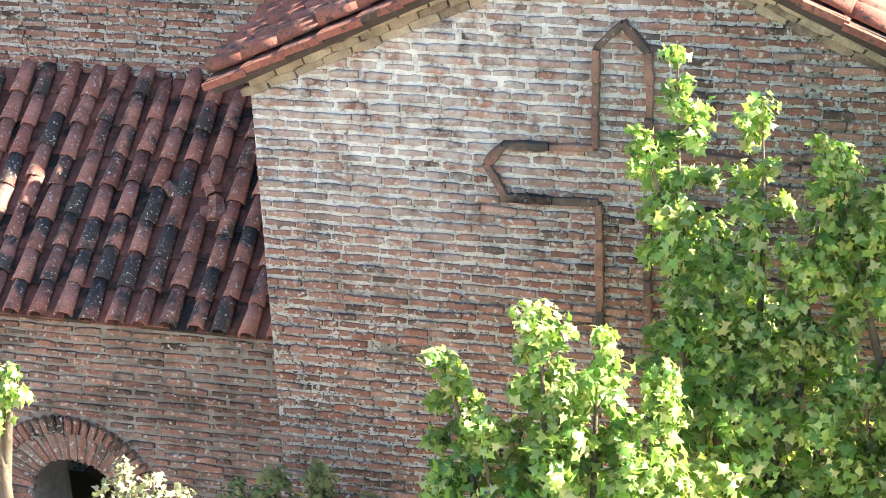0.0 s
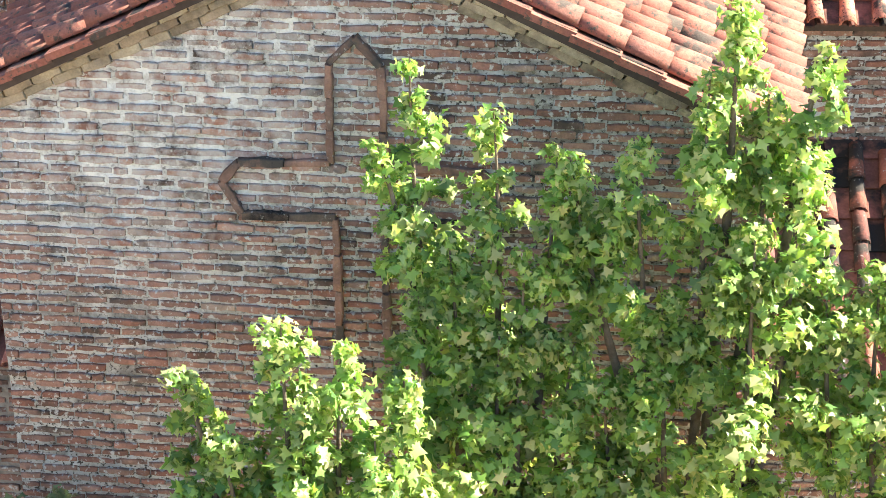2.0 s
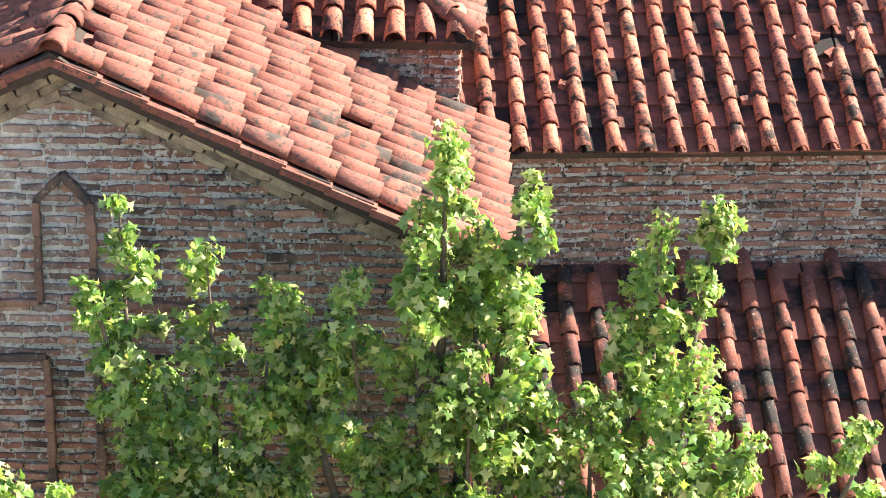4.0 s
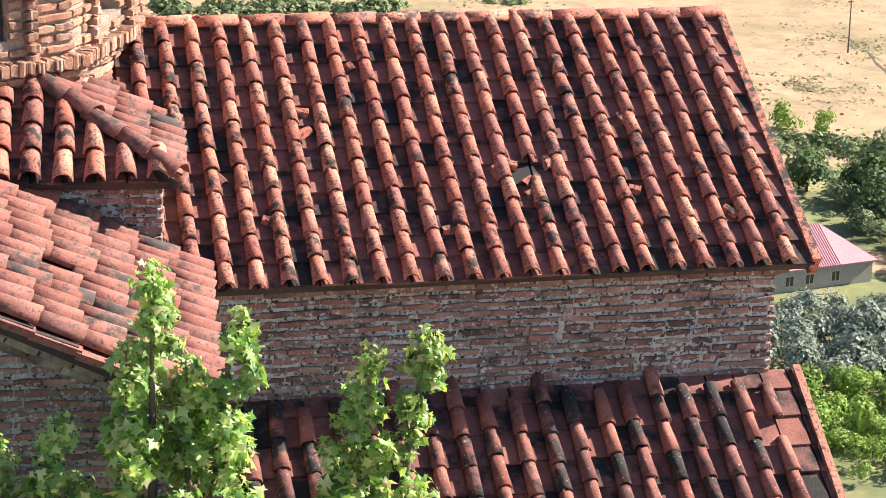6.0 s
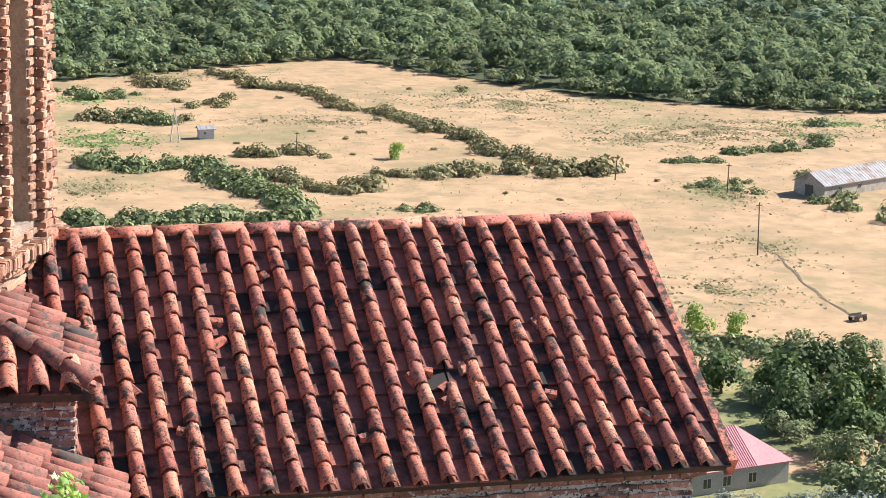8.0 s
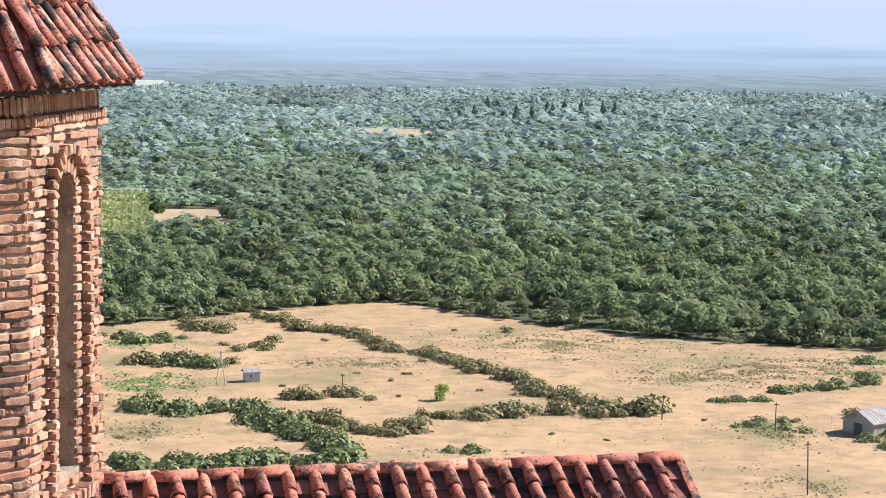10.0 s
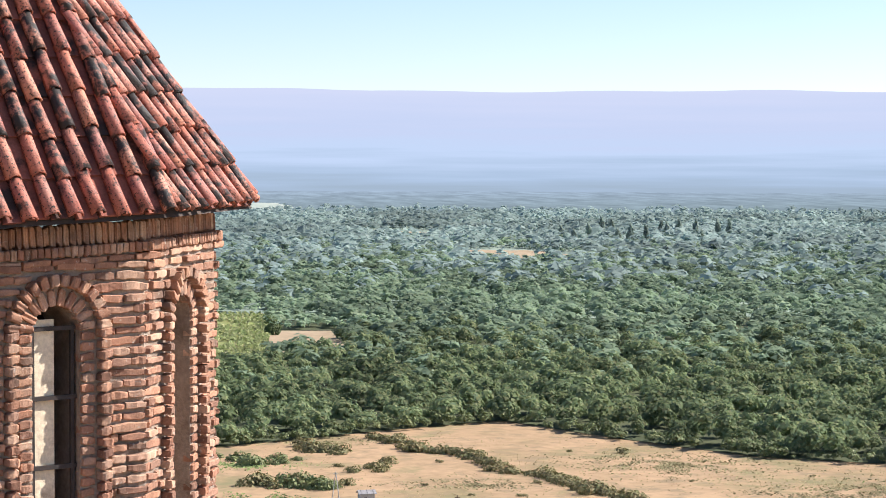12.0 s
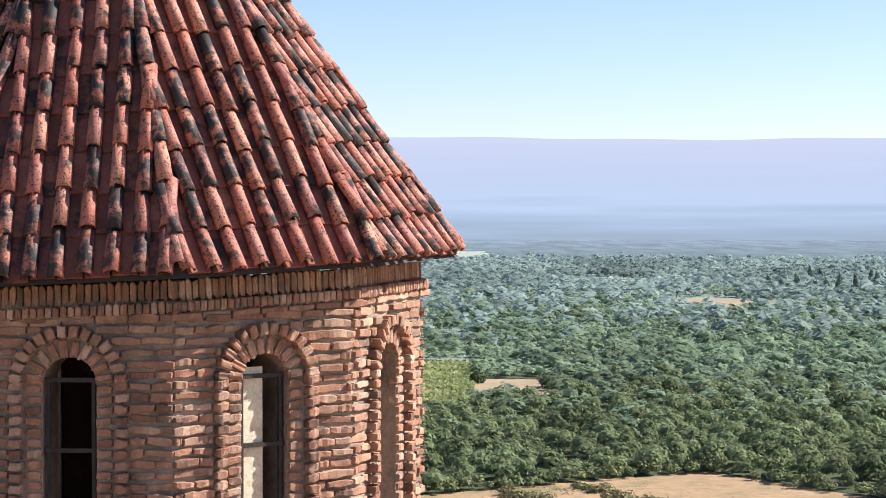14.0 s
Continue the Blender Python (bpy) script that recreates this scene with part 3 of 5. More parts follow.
def arch_wall(width, height, cx, half, sill, spring, thick, seg=12):
    """The verts and faces of a wall face at y = 0 with an arched hole, and the sides of the hole."""
    arc = [(cx + half * math.cos(math.pi * i / seg), spring + half * math.sin(math.pi * i / seg)) for i in range(seg + 1)]
    v, f = [], []

    def quad(*p):
        o = len(v)
        v.extend((x, 0, z) for x, z in p)
        f.append(tuple(range(o, o + len(p))))

    quad((0, 0), (cx - half, 0), (cx - half, height), (0, height))
    quad((cx + half, 0), (width, 0), (width, height), (cx + half, height))
    if sill > 0:
        quad((cx - half, 0), (cx + half, 0), (cx + half, sill), (cx - half, sill))
    for (a, b), (c, d) in zip(arc, arc[1:]):
        quad((a, b), (a, height), (c, height), (c, d))
        f[-1] = f[-1][::-1]
    edge = [(cx - half, sill), (cx + half, sill), (cx + half, spring)] + arc[1:] + [(cx - half, sill)]
    for (a, b), (c, d) in zip(edge, edge[1:]):
        o = len(v)
        v.extend([(a, 0, b), (c, 0, d), (c, thick, d), (a, thick, b)])
        f.append((o, o + 1, o + 2, o + 3))
    return v, f


def arch_bricks(parent, m, cx, spring, sill, r0, r1, out, step, mat, rng, name):
    """A ring of bricks on edge over an opening, carried down both jambs."""
    ring = [mesh_of(name, brick_verts(step * 0.84, (r1 - r0) * rng.uniform(0.95, 1.05), out * rng.uniform(0.9, 1.1), rng, 0.06), BRICK_F, mat) for _ in range(5)]
    flat = [mesh_of(name, brick_verts(r1 - r0, step * 0.76, out * rng.uniform(0.8, 1.2), rng, 0.06), BRICK_F, mat) for _ in range(5)]
    n = int(math.pi * (r0 + r1) / 2 / step)
    for i in range(n):
        a = math.pi * (i + 0.5) / n
        r = (r0 + r1) / 2
        piece(name, rng.choice(ring), parent, m @ pose(cx + r * math.cos(a), 0, spring + r * math.sin(a), 0, 90 - math.degrees(a), 0))
    z = sill
    while z < spring:
        for sg in (-1, 1):
            piece(name, rng.choice(flat), parent, m @ pose(cx + sg * (r0 + r1) / 2 + rng.uniform(-0.008, 0.008), 0, z + step / 2, 0, rng.uniform(-1.5, 1.5), 0))
        z += step


# aisle wall with its arched window
LWY = LE + 0.28
LW0 = -12.0
ACX, AHALF, ASP = -7.72, 0.42, Z - 10.0
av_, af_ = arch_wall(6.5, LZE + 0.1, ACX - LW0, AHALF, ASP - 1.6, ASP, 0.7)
lwall = piece("aisle_wall", mesh_of("aisle_wall", [(x + LW0, y + LWY, z) for x, y, z in av_], af_, M_MORTAR_BROWN_SHADED), church, None, "shaded brick aisle wall with an arched window")


def beside_arch(v):
    z, r, c = 0.2 + v, AHALF + 0.46, ACX - LW0
    h = r if z < ASP else math.sqrt(max(0, r * r - (z - ASP) ** 2))
    return [(1.5, c - h), (c + h, 6.5)] if h else [(1.5, 6.5)]


bricks(lwall, pose(LW0, LWY, 0.2), LZE - 0.2, beside_arch, COURSE, 0.24, (M_BRICK, M_BRICK_OB),
       lambda u, v: 4.6 < u and 1.6 < v, random.Random(31))
# dark slab added behind the window so that its opening looks unlit
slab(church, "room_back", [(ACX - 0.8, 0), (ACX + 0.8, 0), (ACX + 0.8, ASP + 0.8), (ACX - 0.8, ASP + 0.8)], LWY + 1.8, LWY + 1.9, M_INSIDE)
arch_bricks(lwall, pose(0, LWY, 0), ACX, ASP, ASP - 1.6, AHALF, AHALF + 0.27, 0.015, 0.085, M_BRICK_OB, _rc, "arch_brick")
arch_bricks(lwall, pose(0, LWY, 0), ACX, ASP, ASP - 1.6, AHALF + 0.29, AHALF + 0.44, 0.06, 0.075, M_BRICK_OB, _rc, "arch_brick")
# unseen wall added at the cut end to keep light out of the aisle
slab(church, "end_wall", [(-12.4, 0), (-12, 0), (-12, Z - 4.6), (-12.4, Z - 4.6)], LE + 0.3, LT + 0.5, M_MORTAR)

# square base under the drum with its low hipped roof
BX, BH, BY0 = -2.62, 2.76, 16.12
BZ = Z - 4.68
base = slab(church, "drum_base", [(BX - BH, 4.0), (BX + BH, 4.0), (BX + BH, BZ), (BX - BH, BZ)], BY0, BY0 + 5.8, M_MORTAR)
bricks(base, pose(BX - BH, BY0, BZ - 1.6), 1.62, whole(2 * BH + 0.015), COURSE, 0.25, (M_BRICK, M_BRICK_OB), None, random.Random(41))
bricks(base, pose(BX + BH, BY0, BZ - 1.6, 0, 0, 90), 1.62, whole(5.8), COURSE, 0.25, (M_BRICK, M_BRICK_OB), None, random.Random(42))
RUN = 2.0
OV = 0.14
hw = BH + OV
front = plane_frame((BX - hw, BY0 - OV, BZ - 0.02), (1, 0, 0), (0, 1, 0.47))
EH = math.sqrt(1 + 0.47 ** 2)
HIP = [(0, 0.02), (2 * hw, 0.02), (2 * hw - RUN, RUN * EH), (RUN, RUN * EH)]
tile_roof(church, front, 2 * hw, RUN * EH, 0.25, 0.31, M_TILE, first=0.15, seed=51, outline=HIP, taper=2 * RUN / (2 * hw), keep=lambda u, y: 0.05 + y / EH < u < 2 * hw - y / EH - 0.02, label="low hipped tile roof at the foot of the drum")
rightside = plane_frame((BX + hw, BY0 - OV, BZ - 0.02), (0, 1, 0), (-1, 0, 0.47))
tile_roof(church, rightside, 2 * hw, RUN * EH, 0.25, 0.31, M_TILE_PALE, first=0.15, seed=52, outline=HIP, taper=2 * RUN / (2 * hw), keep=lambda u, y: 0.05 + y / EH < u < 2 * hw - y / EH - 0.02, label="low hipped tile roof at the foot of the drum")
hip = slab(church, "hip", [(-0.04, -0.04), (0.04, -0.04), (0.04, 0.02), (-0.04, 0.02)], 0, 0.02, M_DARK, pose(BX + hw - 1, BY0 - OV + 1, BZ + 0.42))
hip.matrix_basis = Matrix.Identity(4)
hip.data.transform(pose(BX + hw - 1, BY0 - OV + 1, BZ + 0.42))
cap_row(hip, (BX + hw + 0.02, BY0 - OV - 0.02, BZ + 0.03), (BX + hw - 1.9, BY0 - OV + 1.9, BZ + 0.92), M_TILE_PALE, 0.33, 0.10, 5, "hip_tile")

# ---- drum ----
DX, DY, DR, DN, DTH = -2.65, 19.0, 2.66, 10, 15.5
DZ0, DZ1 = Z - 4.75, Z - 0.93
FW = 2 * DR * math.sin(math.pi / DN)
AP = DR * math.cos(math.pi / DN)
WHALF, WSILL, WSPR = 0.215, Z - 3.80 - DZ0, Z - 1.42 - DZ0
_rd = random.Random(77)
TILT = pose(DX, DY, DZ1, 0, -2.6, 0) @ pose(-DX, -DY, -DZ1)   # the old cornice and roof lean a little
for k in range(DN):
    a = DTH + (k + 0.5) * 360 / DN
    fm = pose(DX, DY, 0, 0, 0, a) @ pose(-FW / 2, -AP, DZ0)
    seen_side = a % 360 < 130 or a % 360 > 260
    v, f = arch_wall(FW, DZ1 - DZ0 + 0.17, FW / 2, WHALF, WSILL, WSPR, 0.55)
    facet = piece("facet", mesh_of("facet", [fm @ Vector(p) for p in v], f, M_MORTAR_WARM), church, None, "brick drum facet with an arched window")
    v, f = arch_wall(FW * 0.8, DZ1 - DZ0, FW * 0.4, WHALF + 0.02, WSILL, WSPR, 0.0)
    piece("inner_wall", mesh_of("inner_wall", [pose(DX, DY, 0, 0, 0, a) @ Vector((x - FW * 0.4, 0.552 - AP, z + DZ0)) for x, y, z in v], f, M_INSIDE), church, None, "brick inside of the drum, coloured dark for shade")
    if not seen_side:
        continue

    def round_window(v):
        r, c = WHALF + 0.268, FW / 2
        h = 0 if v < WSILL - 0.1 else r if v < WSPR else math.sqrt(max(0, r * r - (v - WSPR) ** 2))
        return [(0.0, c - h), (c + h, FW)] if h else [(0.0, FW)]

    bricks(facet, fm, DZ1 - DZ0 + 0.13, round_window, 0.0885, 0.27, (M_BRICK_DRUM, M_BRICK_DRUM_OB), lambda u, vv: vv > 1.6, _rd, out=0.036, gap=0.30)
    arch_bricks(facet, fm, FW / 2, WSPR, WSILL, WHALF + 0.005, WHALF + 0.13, 0.03, 0.085, M_BRICK_DRUM_OB, _rd, "arch_brick")
    arch_bricks(facet, fm, FW / 2, WSPR, WSILL - 0.2, WHALF + 0.155, WHALF + 0.255, 0.095, 0.09, M_BRICK_DRUM_OB, _rd, "arch_brick")
    # cornice: a row of bricks on end between two flat rows, and the moulded ledge at the foot
    for z, hgt, out, step in ((DZ1 - 0.02, 0.055, 0.04, 0.26), (DZ1 + 0.045, 0.085, 0.07, 0.06), (DZ1 + 0.14, 0.16, 0.02, 0.06), (WSILL + DZ0 - 0.28, 0.11, 0.14, 0.085), (WSILL + DZ0 - 0.37, 0.06, 0.06, 0.25)):
        brick_row(facet, (TILT if z > DZ1 - 0.1 else Matrix()) @ fm @ pose(0, 0, z - DZ0 + hgt / 2), FW + out * 0.3, hgt, out, step, M_BRICK_DRUM_OB, _rd, start=-out * 0.3, fill=0.96 if step > 0.2 else 0.93)
    if 50 < a % 360 < 130:
        # blind niche, walled up with brick
        back = Soup()
        back.box((FW / 2 - WHALF - 0.02, 0.33, WSILL - 0.02), (FW / 2 + WHALF + 0.02, 0.40, WSPR + WHALF + 0.02), fm)
        niche = piece("niche_wall", back.mesh("niche_wall", M_MORTAR_WARM), church, None, "walled-up brick niche")
        bricks(niche, fm @ pose(FW / 2 - WHALF, 0.33, WSILL), WSPR + WHALF - WSILL, whole(2 * WHALF), 0.0885, 0.25, (M_BRICK_DRUM, M_BRICK_DRUM_OB), None, _rd, out=0.03, gap=0.28)
        continue
    # window: iron frame with crossbars
    fr = Soup()
    for x0 in (FW / 2 - WHALF + 0.02, FW / 2 + WHALF - 0.05):
        fr.box((x0, 0.05, WSILL), (x0 + 0.03, 0.08, WSPR + 0.02), fm)
    for i in range(5):
        z = WSILL + 0.15 + i * 0.56
        fr.box((FW / 2 - WHALF, 0.045, z), (FW / 2 + WHALF, 0.08, z + 0.035), fm)
    piece("window_frame", fr.mesh("window_frame", M_IRON), facet, None, "dark iron window bars")
    if 20 < a % 360 < 50:
        pane = Soup()
        pane.box((FW / 2 - WHALF + 0.01, 0.085, WSILL + 0.02), (FW / 2 + 0.03, 0.095, WSPR + 0.10), fm)
        piece("window_pane", pane.mesh("window_pane", M_PLASTER), facet, None, "dusty cream pane")
top = Soup()
ring = [(DX + (AP - 0.02) * math.sin(radians(DTH + k * 360 / DN)), DY - (AP - 0.02) * math.cos(radians(DTH + k * 360 / DN))) for k in range(DN)]
top.add([(x, y, DZ1) for x, y in ring] + [(x, y, DZ1 + 0.20) for x, y in ring],
        [tuple(range(DN)), tuple(range(2 * DN - 1, DN - 1, -1))] + [(i, (i + 1) % DN, DN + (i + 1) % DN, DN + i) for i in range(DN)])
# dark sheet added across the open drum, in place of the darkness below
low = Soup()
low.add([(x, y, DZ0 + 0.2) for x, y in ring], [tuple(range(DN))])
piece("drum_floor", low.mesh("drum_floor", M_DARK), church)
piece("drum_top", top.mesh("drum_top", M_MORTAR_WARM), church)

# pyramidal drum roof with tiles on each side
OVH, TS = 0.36, 1.62
RE = DR + OVH
APE = RE * math.cos(math.pi / DN)
ZE = Z - 0.56
SE = math.sqrt(1 + TS * TS)
APEX = Vector((DX, DY, ZE + TS * APE))


def rim_point(deg, z=0.0):
    """A point of the ten-sided eave in the direction deg from the front."""
    off = (deg - DTH) % (360 / DN) - 180 / DN
    r = APE / math.cos(radians(off))
    return Vector((DX + r * math.sin(radians(deg)), DY - r * math.cos(radians(deg)), ZE + z))


pyr = Soup()
pts = [rim_point(DTH + k * 360 / DN, -0.05) for k in range(DN)]
pyr.add([TILT @ p for p in pts] + [TILT @ (APEX + Vector((0, 0, -0.1)))], [tuple(range(DN - 1, -1, -1))] + [(k, (k + 1) % DN, DN) for k in range(DN)])
droof = piece("roof", pyr.mesh("roof", M_DARK), church, None, "steep ten-sided drum roof")
DROW = 0.385
FE = 2 * RE * math.sin(math.pi / DN)
for k in range(DN):
    a = DTH + (k + 0.5) * 360 / DN
    if 130 < a % 360 < 260:
        continue
    e0, e1 = rim_point(DTH + k * 360 / DN), rim_point(DTH + (k + 1) * 360 / DN)
    side = TILT @ plane_frame(e0, e1 - e0, APEX - (e0 + e1) / 2)
    tile_roof(church, side, FE, APE * SE * 0.97, 0.213, DROW, M_TILE_SOOTY, pan_mat=M_PAN_RED, first=0.075, seed=300 + k, r0=0.068, stagger=0.10, singles=70 if a % 360 < 100 or a % 360 > 330 else 0,
              outline=[(0, 0.02), (FE, 0.02), (FE * 0.515, APE * SE * 0.97), (FE * 0.485, APE * SE * 0.97)], taper=0.97,
              keep=lambda u, y: abs(u - FE / 2) < FE / 2 * (1 - (y - 0.1) / (APE * SE)) + 0.02, label="steep drum roof side of blackened red barrel tiles")
    cap_row(droof, TILT @ (e0 + Vector((0, 0, 0.045))), TILT @ (APEX + Vector((0, 0, 0.045))), M_TILE_SOOTY, 0.385, 0.072, 320 + k, "hip_tile")


# ---- ground ----
PLAIN = -64.0


def ground_z(x, y):
    r = math.hypot(x + 1, y - 17)
    t = min(1, max(0, (r - 12) / 105))
    s = t * (1.6 - 0.6 * t)
    z = (PLAIN) * min(1, s)
    if 14 < r <= 100:
        z += 0.6 * noise.noise(Vector((x * 0.08, y * 0.08, 0.3)))
    return z


M_GROUND = material("dry_grass_plain", [(0.22, 0.178, 0.086), (0.34, 0.232, 0.128), (0.40, 0.268, 0.152), (0.29, 0.20, 0.108)], 0.03, 0.95, 0.5, 1.2,
                    stain=(0.20, 0.18, 0.085), stain_scale=0.035, stain_cut=(0.54, 0.66), fleck=(0.25, 0.185, 0.105), fleck_scale=0.16, fleck_cut=(0.53, 0.68))
gv, gf = [], []
radii = [0, 6, 10, 14, 18, 24, 32, 42, 54, 68, 84, 102, 120, 140, 165, 195, 230, 270, 320, 380, 450, 540, 650, 800, 1000, 1300, 1800, 2600, 3600, 4800]
SEG = 96
for r in radii:
    for i in range(SEG):
        a = 2 * math.pi * i / SEG
        x, y = -1 + r * math.sin(a), 17 + r * math.cos(a)
        gv.append((x, y, ground_z(x, y)))
for j in range(len(radii) - 1):
    for i in range(SEG):
        gf.append((j * SEG + i, (j + 1) * SEG + i, (j + 1) * SEG + (i + 1) % SEG, j * SEG + (i + 1) % SEG))
ground = new("ground", mesh_of("ground", gv, gf, M_GROUND, True))
tagged(ground, "dry golden grass plain below the church hill", "ground", kind="structure")


# ---- leaves ----
def leaf_material(name, cols, through_light=0.35, rough=0.5, patch_scale=1.5, glow=(1.0, 1.0, 1.0), spec=0.35):
    """Leaves: a colour for each, some light passing through."""
    m = bpy.data.materials.new(name)
    m.use_nodes = True
    nt = m.node_tree
    L = nt.links.new
    b = nt.nodes["Principled BSDF"]
    out = nt.nodes["Material Output"]
    geo = nt.nodes.new("ShaderNodeNewGeometry")
    r = nt.nodes.new("ShaderNodeValToRGB")
    e = r.color_ramp.elements
    while len(e) < len(cols):
        e.new(0.5)
    for i, (el, c) in enumerate(zip(e, cols)):
        el.position, el.color = i / (len(cols) - 1), (*c, 1)
    L(geo.outputs["Random Per Island"], r.inputs["Fac"])
    n = nt.nodes.new("ShaderNodeTexNoise")
    n.inputs["Scale"].default_value = patch_scale
    L(geo.outputs["Position"], n.inputs["Vector"])
    v = nt.nodes.new("ShaderNodeHueSaturation")
    mr = nt.nodes.new("ShaderNodeMapRange")
    mr.inputs["From Min"].default_value, mr.inputs["From Max"].default_value = 0.3, 0.7
    mr.inputs["To Min"].default_value, mr.inputs["To Max"].default_value = 0.7, 1.35
    L(n.outputs["Fac"], mr.inputs["Value"])
    L(mr.outputs[0], v.inputs["Value"])
    L(r.outputs["Color"], v.inputs["Color"])
    L(v.outputs[0], b.inputs["Base Color"])
    b.inputs["Roughness"].default_value = rough
    b.inputs["Specular IOR Level"].default_value = spec
    t = nt.nodes.new("ShaderNodeBsdfTranslucent")
    warm = nt.nodes.new("ShaderNodeMix")
    warm.data_type, warm.blend_type = "RGBA", "MULTIPLY"
    warm.inputs[0].default_value = 1.0
    L(v.outputs[0], warm.inputs[6])
    warm.inputs[7].default_value = (*glow, 1)
    L(warm.outputs[2], t.inputs["Color"])
    mx = nt.nodes.new("ShaderNodeMixShader")
    mx.inputs[0].default_value = through_light
    L(b.outputs[0], mx.inputs[1])
    L(t.outputs[0], mx.inputs[2])
    L(mx.outputs[0], out.inputs["Surface"])
    return m


M_MAPLE = leaf_material("maple_leaf", [(0.10, 0.21, 0.05), (0.28, 0.42, 0.115), (0.15, 0.29, 0.065), (0.42, 0.52, 0.21), (0.085, 0.19, 0.06), (0.33, 0.46, 0.125), (0.54, 0.53, 0.28), (0.22, 0.38, 0.15)],
                        0.42, 0.40, 2.5, (1.5, 1.45, 0.75))
M_PALE_LEAF = leaf_material("pale_dry_leaf", [(0.36, 0.38, 0.20), (0.50, 0.48, 0.30), (0.26, 0.32, 0.13), (0.58, 0.52, 0.36)], 0.4, 0.6, 2.5)
# woods leaves: haze painted into the colour, lighter and bluer with each band
M_TREE = leaf_material("near_forest_leaf_hazed", [(0.12, 0.17, 0.085), (0.20, 0.255, 0.12), (0.15, 0.21, 0.125), (0.26, 0.30, 0.145), (0.23, 0.24, 0.13)], 0.45, 0.8, 0.03, spec=0.1)
M_TREE_FAR = leaf_material("far_forest_leaf_hazed", [(0.22, 0.295, 0.20), (0.26, 0.335, 0.22), (0.22, 0.30, 0.215), (0.30, 0.36, 0.235)], 0.5, 0.9, 0.015, spec=0.0)
M_TREE_HAZE = leaf_material("distant_forest_leaf_hazed", [(0.275, 0.35, 0.33), (0.29, 0.365, 0.335), (0.27, 0.345, 0.33), (0.305, 0.375, 0.34)], 0.5, 1.0, 0.006, spec=0.0)
M_SHRUB = leaf_material("dry_shrub_leaf", [(0.14, 0.155, 0.065), (0.20, 0.19, 0.08), (0.27, 0.21, 0.10), (0.15, 0.18, 0.075)], 0.2, 0.7)
M_HEDGE = leaf_material("green_shrub_leaf", [(0.115, 0.16, 0.065), (0.15, 0.195, 0.08), (0.20, 0.23, 0.09), (0.17, 0.18, 0.085)], 0.2, 0.7)
M_SILVER = leaf_material("silver_leaf", [(0.20, 0.23, 0.17), (0.26, 0.29, 0.23), (0.13, 0.17, 0.10), (0.32, 0.34, 0.28)], 0.25, 0.6)
M_LIME = leaf_material("lime_leaf", [(0.20, 0.30, 0.04), (0.28, 0.38, 0.06), (0.16, 0.26, 0.04)], 0.35, 0.6)

# a maple leaf: five pointed lobes, folded along the midrib
LEAF = []
for ang, rad in ((-90, 0.10), (-50, 0.42), (-25, 0.26), (8, 0.52), (38, 0.30), (90, 0.62), (142, 0.30), (172, 0.52), (205, 0.26), (230, 0.42)):
    x, y = rad * math.cos(radians(ang)), rad * math.sin(radians(ang))
    LEAF.append((x, y, -0.22 * abs(x) - 0.18 * max(0, y) ** 2))
LEAF_V = np.array([(0, 0, 0.03)] + LEAF)
LEAF_F = np.array([(0, 1 + i, 1 + (i + 1) % 10) for i in range(10)])


def turned(normals, spins):
    """Rotation matrices that carry z to each normal, turned by spins."""
    n = normals / np.linalg.norm(normals, axis=1, keepdims=True)
    ref = np.where(np.abs(n[:, 2:3]) < 0.95, np.array([[0, 0, 1.0]]), np.array([[1.0, 0, 0]]))
    a = np.cross(ref, n)
    a /= np.linalg.norm(a, axis=1, keepdims=True)
    b = np.cross(n, a)
    c, s = np.cos(spins)[:, None], np.sin(spins)[:, None]
    return np.stack([a * c + b * s, b * c - a * s, n], axis=2)


def scatter(name, mat, shape_v, shape_f, places, normals, sizes, rng):
    R = turned(normals, rng.uniform(0, 2 * np.pi, len(places)))
    v = np.einsum("nij,kj->nki", R, shape_v) * sizes[:, None, None] + places[:, None, :]
    f = shape_f[None] + (np.arange(len(places)) * len(shape_v))[:, None, None]
    return quick_mesh(name, v.reshape(-1, 3), f.reshape(-1, shape_f.shape[1]), mat)


def limb(soup, a, b, r0, r1, seg=6, bend=0.0, rng=None):
    """A tapered, slightly bent branch from a to b."""
    a, b = Vector(a), Vector(b)
    d = (b - a)
    side = d.cross(Vector((0.3, 0.9, 0.2))).normalized()
    up = side.cross(d).normalized()
    n = 5
    v = []
    off = rng.uniform(-1, 1) if rng else 0
    for i in range(n + 1):
        t = i / n
        p = a + d * t + side * (bend * off * math.sin(math.pi * t))
        r = r0 + (r1 - r0) * t
        v += [p + (side * math.cos(2 * math.pi * k / seg) + up * math.sin(2 * math.pi * k / seg)) * r for k in range(seg)]
    f = [(i * seg + k, i * seg + (k + 1) % seg, (i + 1) * seg + (k + 1) % seg, (i + 1) * seg + k) for i in range(n) for k in range(seg)]
    soup.add(v, f)


